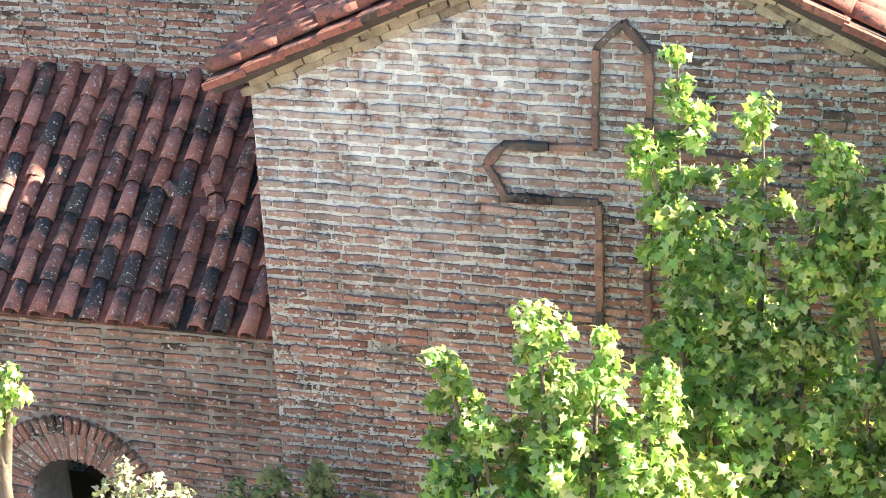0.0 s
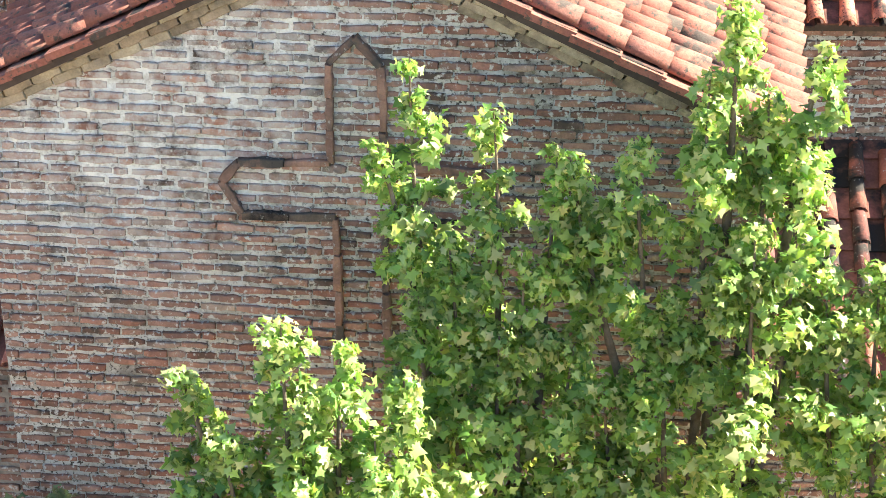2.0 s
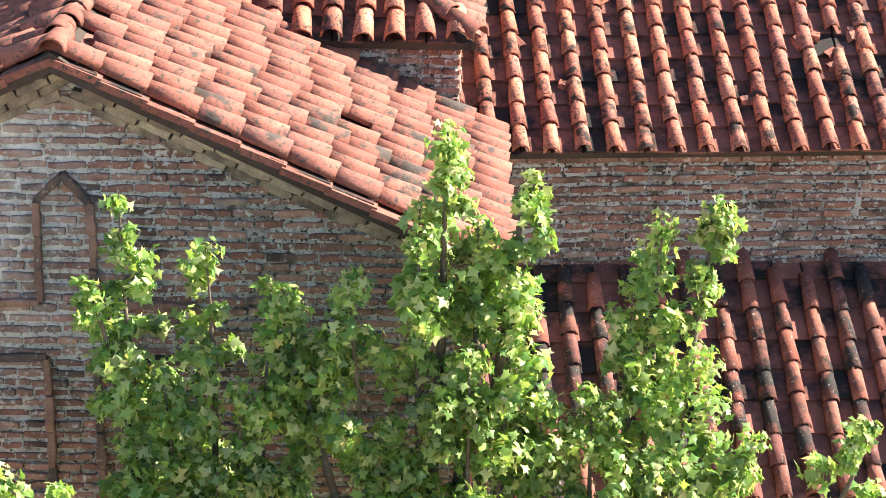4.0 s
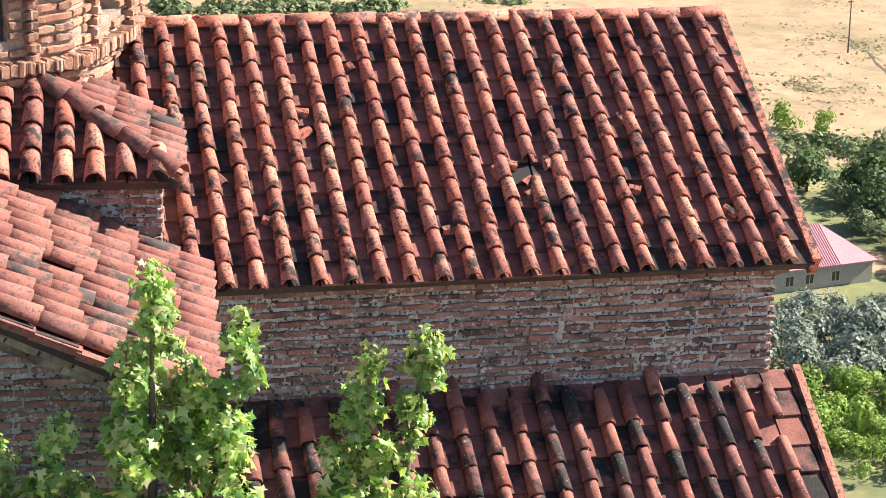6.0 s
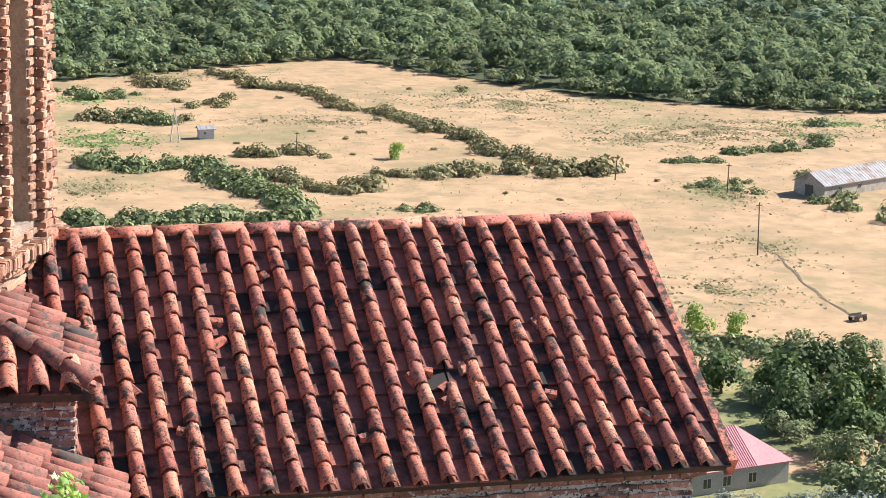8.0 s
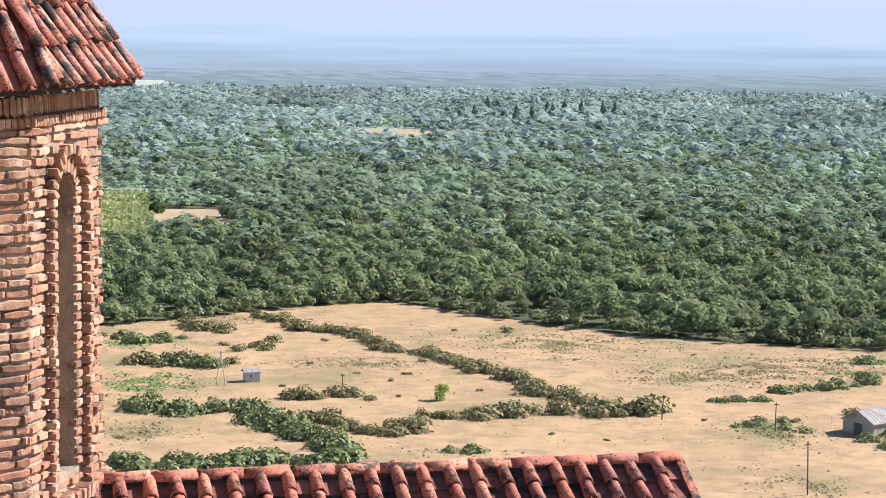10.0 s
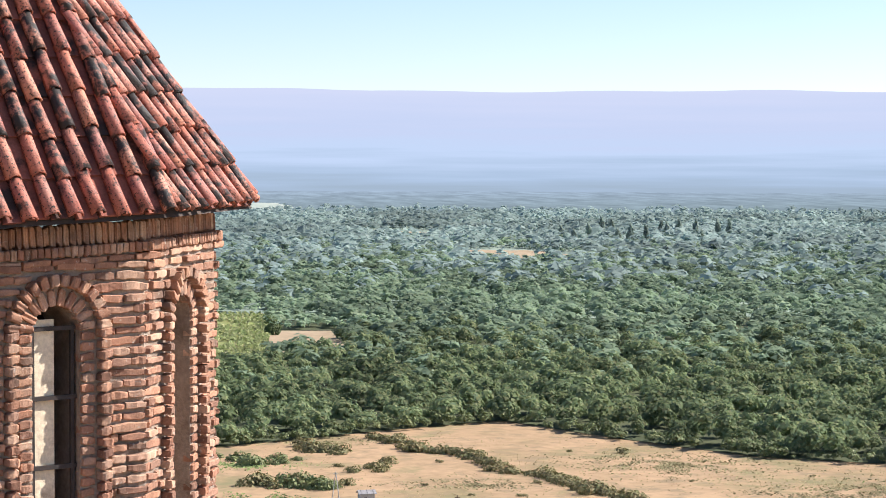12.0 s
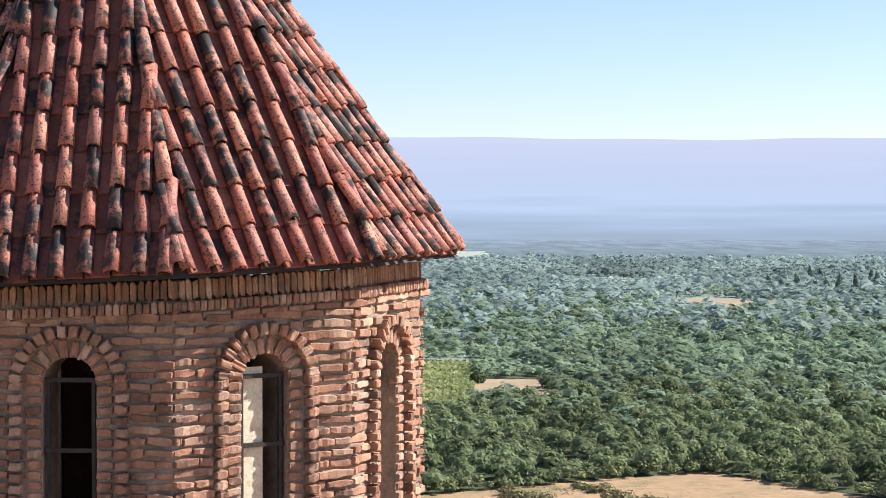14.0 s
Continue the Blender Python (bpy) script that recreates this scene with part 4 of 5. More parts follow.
def maple(label, base, shoots, seed, size=0.098, density=1.0, colour=None, bottom=2.6):
    """A many-stemmed young tree. Each shoot: its tip x, y, z, its full radius and how far down its leaves reach."""
    rng, pr = np.random.default_rng(seed), random.Random(seed)
    tree = thing("maple_tree", label, "tree")
    fork = Vector((base[0], base[1], bottom - 0.9))
    tr = Soup()
    limb(tr, (base[0], base[1], ground_z(base[0], base[1]) - 0.2), fork, 0.14, 0.09, 10, 0.06, pr)
    piece("trunk", tr.mesh("trunk", M_BARK, True), tree)
    P, N, S = [], [], []
    for x, y, z, rad, ln in shoots:
        tip = Vector((x, y, z))
        low = tip - Vector(((x - base[0]) * 0.25, (y - base[1]) * 0.25, ln))
        br = Soup()
        limb(br, fork, low, 0.06, 0.03, 6, 0.12, pr)
        limb(br, low, tip - Vector((0, 0, 0.08)), 0.03, 0.006, 6, 0.05, pr)
        piece("branch", br.mesh("branch", M_BARK, True), tree)
        # leaves sit in rounded tufts along the shoot
        tufts = int(ln * 9.5 * density) + 3
        for k in range(tufts):
            s = (k + pr.random()) / tufts
            grow = 0.35 + 0.65 * min(1, s * 1.6) ** 0.7
            c = tip + (low - tip) * s
            ang = pr.uniform(0, 2 * math.pi)
            q = rad * 1.25 * min(1, s * 1.8 + 0.12) * math.sqrt(pr.random())
            c = np.array((c.x + q * math.cos(ang), c.y + q * math.sin(ang), c.z - 0.06))
            tr_ = (0.07 + 0.24 * rad * grow) * pr.uniform(0.6, 1.6)
            m = max(10, int(54 * density * (0.35 + (tr_ * 6) ** 1.5)))
            d = rng.normal(size=(m, 3))
            d /= np.linalg.norm(d, axis=1, keepdims=True)
            P.append(c + d * np.array((1, 1, 0.85)) * tr_ * rng.uniform(0.35, 1.1, (m, 1)))
            N.append(d * 0.7 + np.array((0.3, 0.0, 0.45)) + rng.normal(size=(m, 3)) * 0.6)
            S.append(size * rng.uniform(0.5, 1.2, m) * (0.72 + 0.38 * min(1, s * 3)))
    me = scatter("foliage", colour or M_MAPLE, LEAF_V, LEAF_F, np.concatenate(P), np.concatenate(N), np.concatenate(S), rng)
    piece("foliage", me, tree, kind="stuff")
    return tree


maple("slender young maple with bright green leaves before the gable", (-1.5, 12.3),
      [(-2.02, 12.3, 6.44, 0.20, 2.2), (-1.47, 12.2, 6.14, 0.24, 2.2), (-1.06, 12.2, 5.88, 0.18, 1.9), (-2.24, 12.2, 5.88, 0.16, 0.9), (-1.24, 12.0, 5.25, 0.28, 2.2),
       (-1.74, 12.0, 5.3, 0.32, 2.0), (-0.92, 12.0, 4.6, 0.26, 1.6), (-1.40, 11.9, 4.7, 0.42, 2.0), (-1.95, 12.0, 4.9, 0.2, 1.2)], 101)
maple("low bushy maple with pale sunlit leaves", (-2.5, 10.9),
      [(-3.30, 11.0, 4.80, 0.15, 1.1), (-2.64, 11.0, 5.16, 0.22, 1.6), (-2.27, 11.0, 5.06, 0.20, 1.6), (-1.88, 11.0, 4.86, 0.20, 1.5), (-3.02, 10.8, 4.48, 0.26, 1.3),
       (-2.47, 10.8, 4.75, 0.34, 1.6), (-2.04, 10.8, 4.5, 0.28, 1.6), (-3.30, 10.8, 3.95, 0.22, 1.0)], 102, 0.10)
maple("tall young maple reaching the transept eave", (0.0, 12.3),
      [(-0.98, 12.2, 5.84, 0.11, 1.3), (-0.58, 12.2, 6.00, 0.28, 2.0), (0.05, 12.3, 6.88, 0.15, 1.4), (-0.12, 12.2, 6.40, 0.24, 2.2), (0.50, 12.2, 6.02, 0.28, 2.2),
       (0.62, 12.3, 6.60, 0.13, 1.0), (0.25, 12.3, 6.28, 0.26, 1.6), (-0.36, 12.0, 5.0, 0.30, 2.2), (0.21, 12.0, 5.5, 0.34, 2.6), (-0.72, 12.0, 4.3, 0.30, 1.5)], 103)
maple("young maple with reddening shoots before the aisle roof", (1.4, 12.5),
      [(1.46, 12.6, 6.14, 0.18, 1.2), (1.83, 12.6, 6.30, 0.11, 0.75), (1.27, 12.5, 5.75, 0.24, 1.8), (1.68, 12.3, 5.35, 0.26, 1.6), (2.07, 12.2, 4.80, 0.18, 1.2),
       (2.88, 12.2, 4.95, 0.22, 1.2), (0.68, 12.1, 5.1, 0.30, 2.0), (1.02, 12.2, 5.2, 0.30, 2.0), (1.5, 12.1, 4.7, 0.4, 1.8), (2.4, 12.0, 4.3, 0.3, 1.3)], 104)
maple("small shrubby maple beside the arched window", (-5.1, 10.6),
      [(-5.32, 10.5, 4.02, 0.16, 0.9), (-4.92, 10.5, 3.86, 0.12, 0.8), (-5.12, 10.5, 3.95, 0.10, 0.6)], 105, 0.06, bottom=2.2, colour=M_PALE_LEAF)
maple("dark low shrub at the foot of the gable", (-5.0, 12.9),
      [(-5.23, 12.8, 2.56, 0.16, 0.9), (-4.79, 12.8, 2.64, 0.22, 0.9), (-5.52, 12.8, 2.42, 0.12, 0.8), (-4.45, 12.8, 2.4, 0.2, 0.9)], 106, 0.09, bottom=1.5, colour=M_HEDGE)
maple("thin leafy branch with a few pale leaves", (-6.2, 10.2), [(-5.80, 10.2, 4.84, 0.12, 0.3), (-5.95, 10.2, 4.8, 0.12, 0.4)], 107, 0.075, 0.7, bottom=3.5)

# ---- plain below the hill ----
PZ = PLAIN
QUAD_V = np.array([(-0.5, -0.5, 0), (0.5, -0.4, 0.1), (0.42, 0.5, 0), (-0.45, 0.45, 0.12)])
QUAD_F = np.array([(0, 1, 2, 3)])


TRI_V = np.array([(-0.55, -0.4, 0), (0.6, -0.35, 0.08), (0.0, 0.65, -0.05)])
TRI_F = np.array([(0, 1, 2)])


def crown_cloud(count, rng, lumps=9, flat=0.8):
    """Points, outward directions of leaf clumps on a lumpy crown of unit radius about (0, 0, 1)."""
    centres = rng.normal(size=(lumps, 3))
    centres /= np.linalg.norm(centres, axis=1, keepdims=True)
    centres *= rng.uniform(0.35, 0.62, (lumps, 1))
    centres[:, 2] = centres[:, 2] * flat
    which = rng.integers(0, lumps, count)
    d = rng.normal(size=(count, 3))
    d[:, 2] = np.abs(d[:, 2]) * 0.9 - 0.25
    d /= np.linalg.norm(d, axis=1, keepdims=True)
    p = centres[which] + d * rng.uniform(0.34, 0.5, (count, 1))
    p[:, 2] = p[:, 2] * flat + 0.9
    whole_crown = p - np.array((0, 0, 0.6))
    whole_crown /= np.linalg.norm(whole_crown, axis=1, keepdims=True)
    return p, d * 0.55 + whole_crown * 0.6


def forest(name, label, mat, xy, radii, count, leaf, seed, kinds=5, tall=1.0, upward=0.45):
    """Many trees in one mesh of leaf clumps."""
    rng = np.random.default_rng(seed)
    P, N, S = [], [], []
    models = [crown_cloud(count, rng) for _ in range(kinds)]
    which = rng.integers(0, kinds, len(xy))
    for k in range(kinds):
        sel = np.flatnonzero(which == k)
        if not len(sel):
            continue
        p, d = models[k]
        a = rng.uniform(0, 2 * np.pi, len(sel))
        ca, sa = np.cos(a)[:, None], np.sin(a)[:, None]
        r = radii[sel][:, None]
        X = (p[None, :, 0] * ca - p[None, :, 1] * sa) * r + xy[sel, 0][:, None]
        Y = (p[None, :, 0] * sa + p[None, :, 1] * ca) * r + xy[sel, 1][:, None]
        H = p[None, :, 2] * r * tall * rng.uniform(0.8, 1.25, (len(sel), 1)) + PZ
        P.append(np.stack([X, Y, H], 2).reshape(-1, 3))
        nx, ny = d[None, :, 0] * ca - d[None, :, 1] * sa, d[None, :, 0] * sa + d[None, :, 1] * ca
        nz = np.broadcast_to(d[None, :, 2], nx.shape)
        N.append(np.stack([nx, ny, nz + upward], 2).reshape(-1, 3))
        S.append(np.broadcast_to(r * leaf, X.shape).reshape(-1))
    P, N, S = np.concatenate(P), np.concatenate(N), np.concatenate(S)
    N = N + rng.normal(size=N.shape) * 0.28
    ob = new(name, scatter(name, mat, TRI_V, TRI_F, P, N, S * rng.uniform(0.7, 1.3, len(S)), rng))
    return tagged(ob, label, "forest", kind="stuff")


EDGE_X = [-400, -60, 0, 47, 81, 107, 136, 183, 260, 600]
EDGE_Y = [560, 545, 535, 565, 583, 543, 506, 482, 470, 470]


def glade(x, y):
    """Places in the woods with no trees."""
    u = x - 0.028 * (y - 750)
    corn = (-22 < u) & (u < 20) & (745 < y) & (y < 985)
    bare = (20 <= x) & (x < 52) & (790 < y) & (y < 890)
    c1 = ((x - 228) / 50) ** 2 + ((y - 1560) / 110) ** 2 < 1
    c2 = ((x - 185) / 40) ** 2 + ((y - 1980) / 105) ** 2 < 1
    c3 = ((x - 60) / 70) ** 2 + ((y - 3100) / 300) ** 2 < 1
    c4 = ((x - 420) / 60) ** 2 + ((y - 1500) / 30) ** 2 < 1
    return corn | bare | c1 | c2 | c3 | c4


def wood_places(r0, r1, spacing, seed, fade):
    rng = np.random.default_rng(seed)
    a0, a1 = radians(-9), radians(26)
    n = int(0.5 * (a1 - a0) * (r1 * r1 - r0 * r0) / spacing ** 2)
    r = np.sqrt(rng.uniform(r0 * r0, r1 * r1, n))
    a = rng.uniform(a0, a1, n)
    x, y = r * np.sin(a), r * np.cos(a)
    ok = (y > np.interp(x, EDGE_X, EDGE_Y) + 2) & ~glade(x, y)
    ok &= rng.random(n) < np.clip((r - r0) / fade[0], 0, 1) * np.clip((r1 - r) / fade[1], 0, 1)
    return np.stack([x[ok], y[ok]], 1)


_nr = np.random.default_rng(500)
# three bands of woods, each in leaves paled further for haze
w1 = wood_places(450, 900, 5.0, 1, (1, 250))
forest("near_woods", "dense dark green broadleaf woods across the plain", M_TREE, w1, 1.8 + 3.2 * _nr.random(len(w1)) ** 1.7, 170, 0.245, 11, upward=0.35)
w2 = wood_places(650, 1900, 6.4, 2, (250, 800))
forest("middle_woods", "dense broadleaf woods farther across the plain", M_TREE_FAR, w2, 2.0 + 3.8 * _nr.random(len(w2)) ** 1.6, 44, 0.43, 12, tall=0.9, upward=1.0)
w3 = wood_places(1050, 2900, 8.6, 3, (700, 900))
forest("distant_woods", "distant woods towards the hills, leaf colour paled for haze", M_TREE_HAZE, w3, 3.0 + 6.0 * _nr.random(len(w3)) ** 1.5, 12, 0.6, 13, tall=0.8, upward=1.2)

# floor below the trees: dark for the gaps, the farther sheet paled for haze
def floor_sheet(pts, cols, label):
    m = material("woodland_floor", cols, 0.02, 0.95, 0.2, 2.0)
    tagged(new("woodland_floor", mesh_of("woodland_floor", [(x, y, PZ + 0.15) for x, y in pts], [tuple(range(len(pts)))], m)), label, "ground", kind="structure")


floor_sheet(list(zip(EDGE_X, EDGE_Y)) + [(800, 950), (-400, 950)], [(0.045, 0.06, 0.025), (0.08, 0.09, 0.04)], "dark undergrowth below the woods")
floor_sheet([(-400, 950), (800, 950), (1700, 2350), (-700, 2350)], [(0.20, 0.26, 0.21), (0.24, 0.295, 0.235)], "undergrowth below the farther woods, paled for haze")
M_STRAW = material("stubble", [(0.30, 0.23, 0.14), (0.38, 0.29, 0.19)], 0.03, 0.95, 0.2, 2.0)
M_CORN = material("rough_green", [(0.13, 0.165, 0.05), (0.22, 0.24, 0.08), (0.17, 0.20, 0.06)], 0.08, 0.95, 0.2, 2.0, stain=(0.33, 0.28, 0.13), stain_scale=0.06, stain_cut=(0.55, 0.68))


M_GRASS = material("dull_grass", [(0.105, 0.12, 0.05), (0.20, 0.20, 0.085), (0.14, 0.155, 0.06)], 0.06, 0.95, 0.3, 2.0, stain=(0.36, 0.27, 0.14), stain_scale=0.05, stain_cut=(0.56, 0.68))


def patch(name, pts, mat, label, z=0.3):
    return tagged(new(name, mesh_of(name, [(x, y, PZ + z) for x, y in pts], [tuple(range(len(pts)))], mat)), label, "field", kind="structure")


def oval(cx, cy, rx, ry, n=22, seed=1):
    r = random.Random(seed)
    return [(cx + rx * r.uniform(0.75, 1.15) * math.cos(2 * math.pi * i / n), cy + ry * r.uniform(0.75, 1.15) * math.sin(2 * math.pi * i / n)) for i in range(n)]


patch("field", [(-24, 745), (20, 745), (26, 985), (-16, 985)], M_CORN, "green maize field among the woods")
patch("field", [(20, 785), (52, 800), (50, 890), (24, 890)], M_STRAW, "bare straw field among the woods")
patch("field", oval(228, 1560, 46, 95, seed=2), M_STRAW, "bare straw clearing in the woods")
patch("field", oval(185, 1980, 36, 85, seed=3), M_STRAW, "bare straw clearing in the woods")
# far green fields, their colour greyed to imitate haze
M_FAR_FIELD = material("far_field_hazed", [(0.30, 0.35, 0.30), (0.36, 0.40, 0.34)], 0.01, 0.95, 0.1, 1.0)
patch("field", oval(60, 3100, 62, 270, seed=4), M_FAR_FIELD, "green field far off, paled for haze")
patch("field", oval(420, 1500, 60, 30, seed=5), M_FAR_FIELD, "green field far off, paled for haze")
patch("field", oval(78, 240, 24, 22, seed=8), M_GRASS, "green garden behind the house", 0.1)
patch("field", oval(82, 196, 30, 20, seed=9), M_GRASS, "green orchard grass round the house", 0.1)
patch("field", oval(66, 168, 26, 14, seed=10), M_GRASS, "green rough grass at the foot of the hill", 0.14)


# tufts of dry grass over the plain
_gr = np.random.default_rng(640)
gn = 14000
gy = 250 + 320 * np.sqrt(_gr.random(gn))
gx = gy * np.tan(np.radians(_gr.uniform(-4, 27, gn)))
clump = np.array([noise.noise(Vector((x * 0.035, y * 0.035, 2.0))) for x, y in zip(gx, gy)])
keep_ = (clump > -0.05) & (gy < np.interp(gx, EDGE_X, EDGE_Y))
gp = np.stack([gx[keep_], gy[keep_], np.full(keep_.sum(), PZ + 0.06)], 1)
gm = leaf_material("dry_tuft", [(0.38, 0.28, 0.15), (0.28, 0.23, 0.11), (0.42, 0.31, 0.17), (0.22, 0.20, 0.09), (0.34, 0.26, 0.13)], 0.2, 0.9, 0.05)
tufts_ob = new("dry_grass", scatter("dry_grass", gm, TRI_V, TRI_F, gp, _gr.normal(size=gp.shape) * 0.5 + np.array((0.2, -0.5, 1.3)), _gr.uniform(0.15, 0.42, len(gp)), _gr))
tagged(tufts_ob, "scattered tufts of dry grass", "grass", kind="stuff")


def grass_area(name, label, areas, mat, seed, size):
    """Low tufts over soft-edged ovals: centre, half widths, how many."""
    rng = np.random.default_rng(seed)
    P = []
    for cx, cy, rx, ry, n in areas:
        a, r = rng.uniform(0, 2 * np.pi, n), np.abs(rng.normal(0, 0.55, n))
        x, y = cx + rx * r * np.cos(a), cy + ry * r * np.sin(a)
        ok = np.array([noise.noise(Vector((p * 0.16, q * 0.16, seed))) > rng.uniform(-0.35, 0.35) for p, q in zip(x, y)])
        P.append(np.stack([x[ok], y[ok], np.full(ok.sum(), PZ + 0.07)], 1))
    P = np.concatenate(P)
    P = P[P[:, 1] < np.interp(P[:, 0], EDGE_X, EDGE_Y) + 4]
    tagged(new(name, scatter(name, mat, TRI_V, TRI_F, P, rng.normal(size=P.shape) * 0.45 + np.array((0.2, -0.4, 1.3)), size * rng.uniform(0.4, 1.3, len(P)), rng)), label, "grass", kind="stuff")


M_OLIVE_TUFT = leaf_material("olive_tuft", [(0.25, 0.22, 0.11), (0.29, 0.24, 0.13), (0.20, 0.195, 0.09), (0.33, 0.25, 0.14)], 0.2, 0.9, 0.05)
M_GREEN_TUFT = leaf_material("green_tuft", [(0.15, 0.20, 0.07), (0.21, 0.26, 0.09), (0.12, 0.16, 0.06)], 0.2, 0.9, 0.05)
grass_area("olive_grass", "dry olive grass in soft patches on the plain", [(112, 495, 34, 26, 6000), (150, 455, 36, 24, 7000), (132, 440, 24, 16, 3000), (128, 377, 9, 14, 1600), (64, 366, 10, 5, 500), (8, 392, 12, 12, 1400),
                                                                          (100, 300, 16, 14, 1800), (118, 330, 12, 18, 1200), (60, 470, 24, 14, 1800), (30, 545, 26, 10, 1500)], M_OLIVE_TUFT, 5, 0.55)
grass_area("green_grass", "green grass in damp patches on the plain", [(11, 445, 12, 16, 4200), (184, 462, 22, 8, 2600), (168, 445, 14, 6, 1000), (128, 383, 7, 9, 900), (92, 272, 9, 7, 900), (8, 505, 14, 12, 1600), (90, 250, 12, 9, 1400)], M_GREEN_TUFT, 6, 0.6)

# maize rows as real rows
_rm = np.random.default_rng(900)
mx_, my_ = np.meshgrid(np.arange(13) * 3.3 - 21, 748 + np.arange(150) * 1.55)
mp_ = np.stack([mx_.ravel(), my_.ravel()], 1).repeat(4, axis=0)
mp_ = mp_ + _rm.normal(0, (0.55, 0.7), mp_.shape)
mp_ = mp_[np.array([noise.noise(Vector((x * 0.05, y * 0.02, 7.0))) > -0.25 for x, y in mp_])]
M_MAIZE = leaf_material("maize_leaf", [(0.27, 0.33, 0.13), (0.36, 0.39, 0.18), (0.22, 0.28, 0.10), (0.42, 0.40, 0.22)], 0.4, 0.8, 0.05)
mp3 = np.stack([mp_[:, 0] + 0.028 * (mp_[:, 1] - 750), mp_[:, 1], PZ + 0.5 + 1.3 * _rm.random(len(mp_))], 1)
tagged(new("maize_rows", scatter("maize_rows", M_MAIZE, TRI_V, TRI_F, mp3, _rm.normal(size=mp3.shape) + np.array((0.3, -0.3, 0.9)), _rm.uniform(0.9, 1.8, len(mp3)), _rm)), "rows of pale green maize", "crop", kind="stuff")


def shrub_model(seed, mat, count=380, leaf=0.125, flat=0.7, drop=0.80):
    rng = np.random.default_rng(seed)
    p, d = crown_cloud(count, rng, 7, flat)
    p[:, 2] -= drop
    d = d + rng.normal(size=d.shape) * 0.4 + np.array((0, 0, 0.2))
    return scatter("foliage", mat, QUAD_V, QUAD_F, p, d, leaf * rng.uniform(0.6, 1.3, count), rng)


STEM = Soup()
limb(STEM, (0, 0, -0.2), (0.03, 0.02, 0.3), 0.07, 0.03, 6)
STEM_ME = STEM.mesh("trunk", M_BARK, True)
DRY = [shrub_model(i, M_SHRUB) for i in range(4)]
GREEN = [shrub_model(20 + i, M_HEDGE) for i in range(4)]
_rs = random.Random(44)


def shrub(x, y, r, models, label, group="", category="shrub", tall=1.0, z=None):
    t = thing("shrub" if category == "shrub" else "tree", label, category, None, group)
    t.matrix_basis = Matrix.Translation((x, y, ground_z(x, y) if z is None else z)) @ Matrix.Rotation(_rs.uniform(0, 6.28), 4, "Z") @ Matrix.Diagonal((r, r, r * tall, 1))
    piece("foliage", _rs.choice(models), t)
    piece("trunk", STEM_ME, t)
    return t


def hedge(points, r, step, models, label, group, spread=3.0):
    for (a, b), (c, d) in zip(points, points[1:]):
        n = max(1, int(math.hypot(c - a, d - b) / step))
        for i in range(n):
            t = (i + _rs.random()) / n
            shrub(a + (c - a) * t + _rs.uniform(-spread, spread), b + (d - b) * t + _rs.uniform(-spread, spread), 1.55 * r * _rs.uniform(0.5, 1.45), models, label, group)


GREEN_H, DRY_S = "green shrub in a hedge across the dry plain", "dark dry shrub along a field line"
hedge([(5, 419), (17, 408), (28, 416), (32, 398), (39, 380), (44, 362)], 2.4, 1.9, GREEN, GREEN_H, "hedge shrubs", 2.2)
hedge([(32, 402), (40, 388), (46, 370)], 2.2, 2.2, GREEN, GREEN_H, "hedge shrubs", 3.5)
hedge([(2, 358), (9, 361), (18, 360), (30, 362), (42, 357)], 2.5, 1.9, GREEN, GREEN_H, "hedge shrubs", 2.2)
hedge([(21, 534), (34, 521)], 2.0, 1.8, DRY, DRY_S, "field shrubs", 2)
hedge([(43, 550), (53, 522), (65, 517), (67, 492), (76, 483)], 2.0, 2.6, DRY, DRY_S, "field shrubs", 2.4)
hedge([(78, 483), (83, 463), (89, 447), (93, 425), (98, 411)], 2.1, 2.0, DRY, DRY_S, "field shrubs", 2)
hedge([(90, 402), (100, 402), (110, 399)], 2.9, 1.7, DRY, "browning shrub on the plain", "field shrubs", 3)
hedge([(41, 424), (52, 428)], 2.0, 1.9, DRY, DRY_S, "field shrubs", 1.8)
hedge([(53, 422), (58, 421)], 1.6, 2.6, DRY, DRY_S, "field shrubs", 1)
hedge([(41, 403), (47, 391), (53, 384), (61, 387)], 2.1, 1.9, DRY, "browning shrub on the plain", "field shrubs", 2)
hedge([(65, 402), (75, 400), (86, 405)], 2.3, 1.9, DRY, "browning shrub on the plain", "field shrubs", 2)
hedge([(62, 366), (70, 365)], 1.3, 1.8, GREEN, "low green shrub on the dry plain", "field shrubs", 1)
hedge([(8, 481), (19, 470), (29, 468)], 2.4, 2.2, DRY, "browning shrub near the pole", "field shrubs", 4)
hedge([(14, 476), (28, 466)], 2.3, 2.2, GREEN, "green shrub near the pole", "field shrubs", 3)
hedge([(33, 488), (40, 497), (45, 506)], 1.6, 3.0, DRY, "small dark shrub on the dry plain", "field shrubs", 2)
hedge([(2, 520), (12, 505), (20, 515)], 2.0, 2.6, GREEN, "green shrub by the ditch", "field shrubs", 3)
hedge([(123, 413), (138, 414)], 1.3, 2.2, GREEN, "low green shrub by the track", "field shrubs", 1.5)
hedge([(141, 420), (151, 425), (165, 430), (172, 440)], 1.7, 2.2, GREEN, "low green shrub by the track", "field shrubs", 1.8)
hedge([(175, 461), (181, 458)], 1.8, 2.2, GREEN, "low green shrub by the track", "field shrubs", 1.5)
hedge([(120, 384), (128, 388), (136, 386)], 1.2, 2.4, GREEN, "low green shrub by the track", "field shrubs", 2.5)
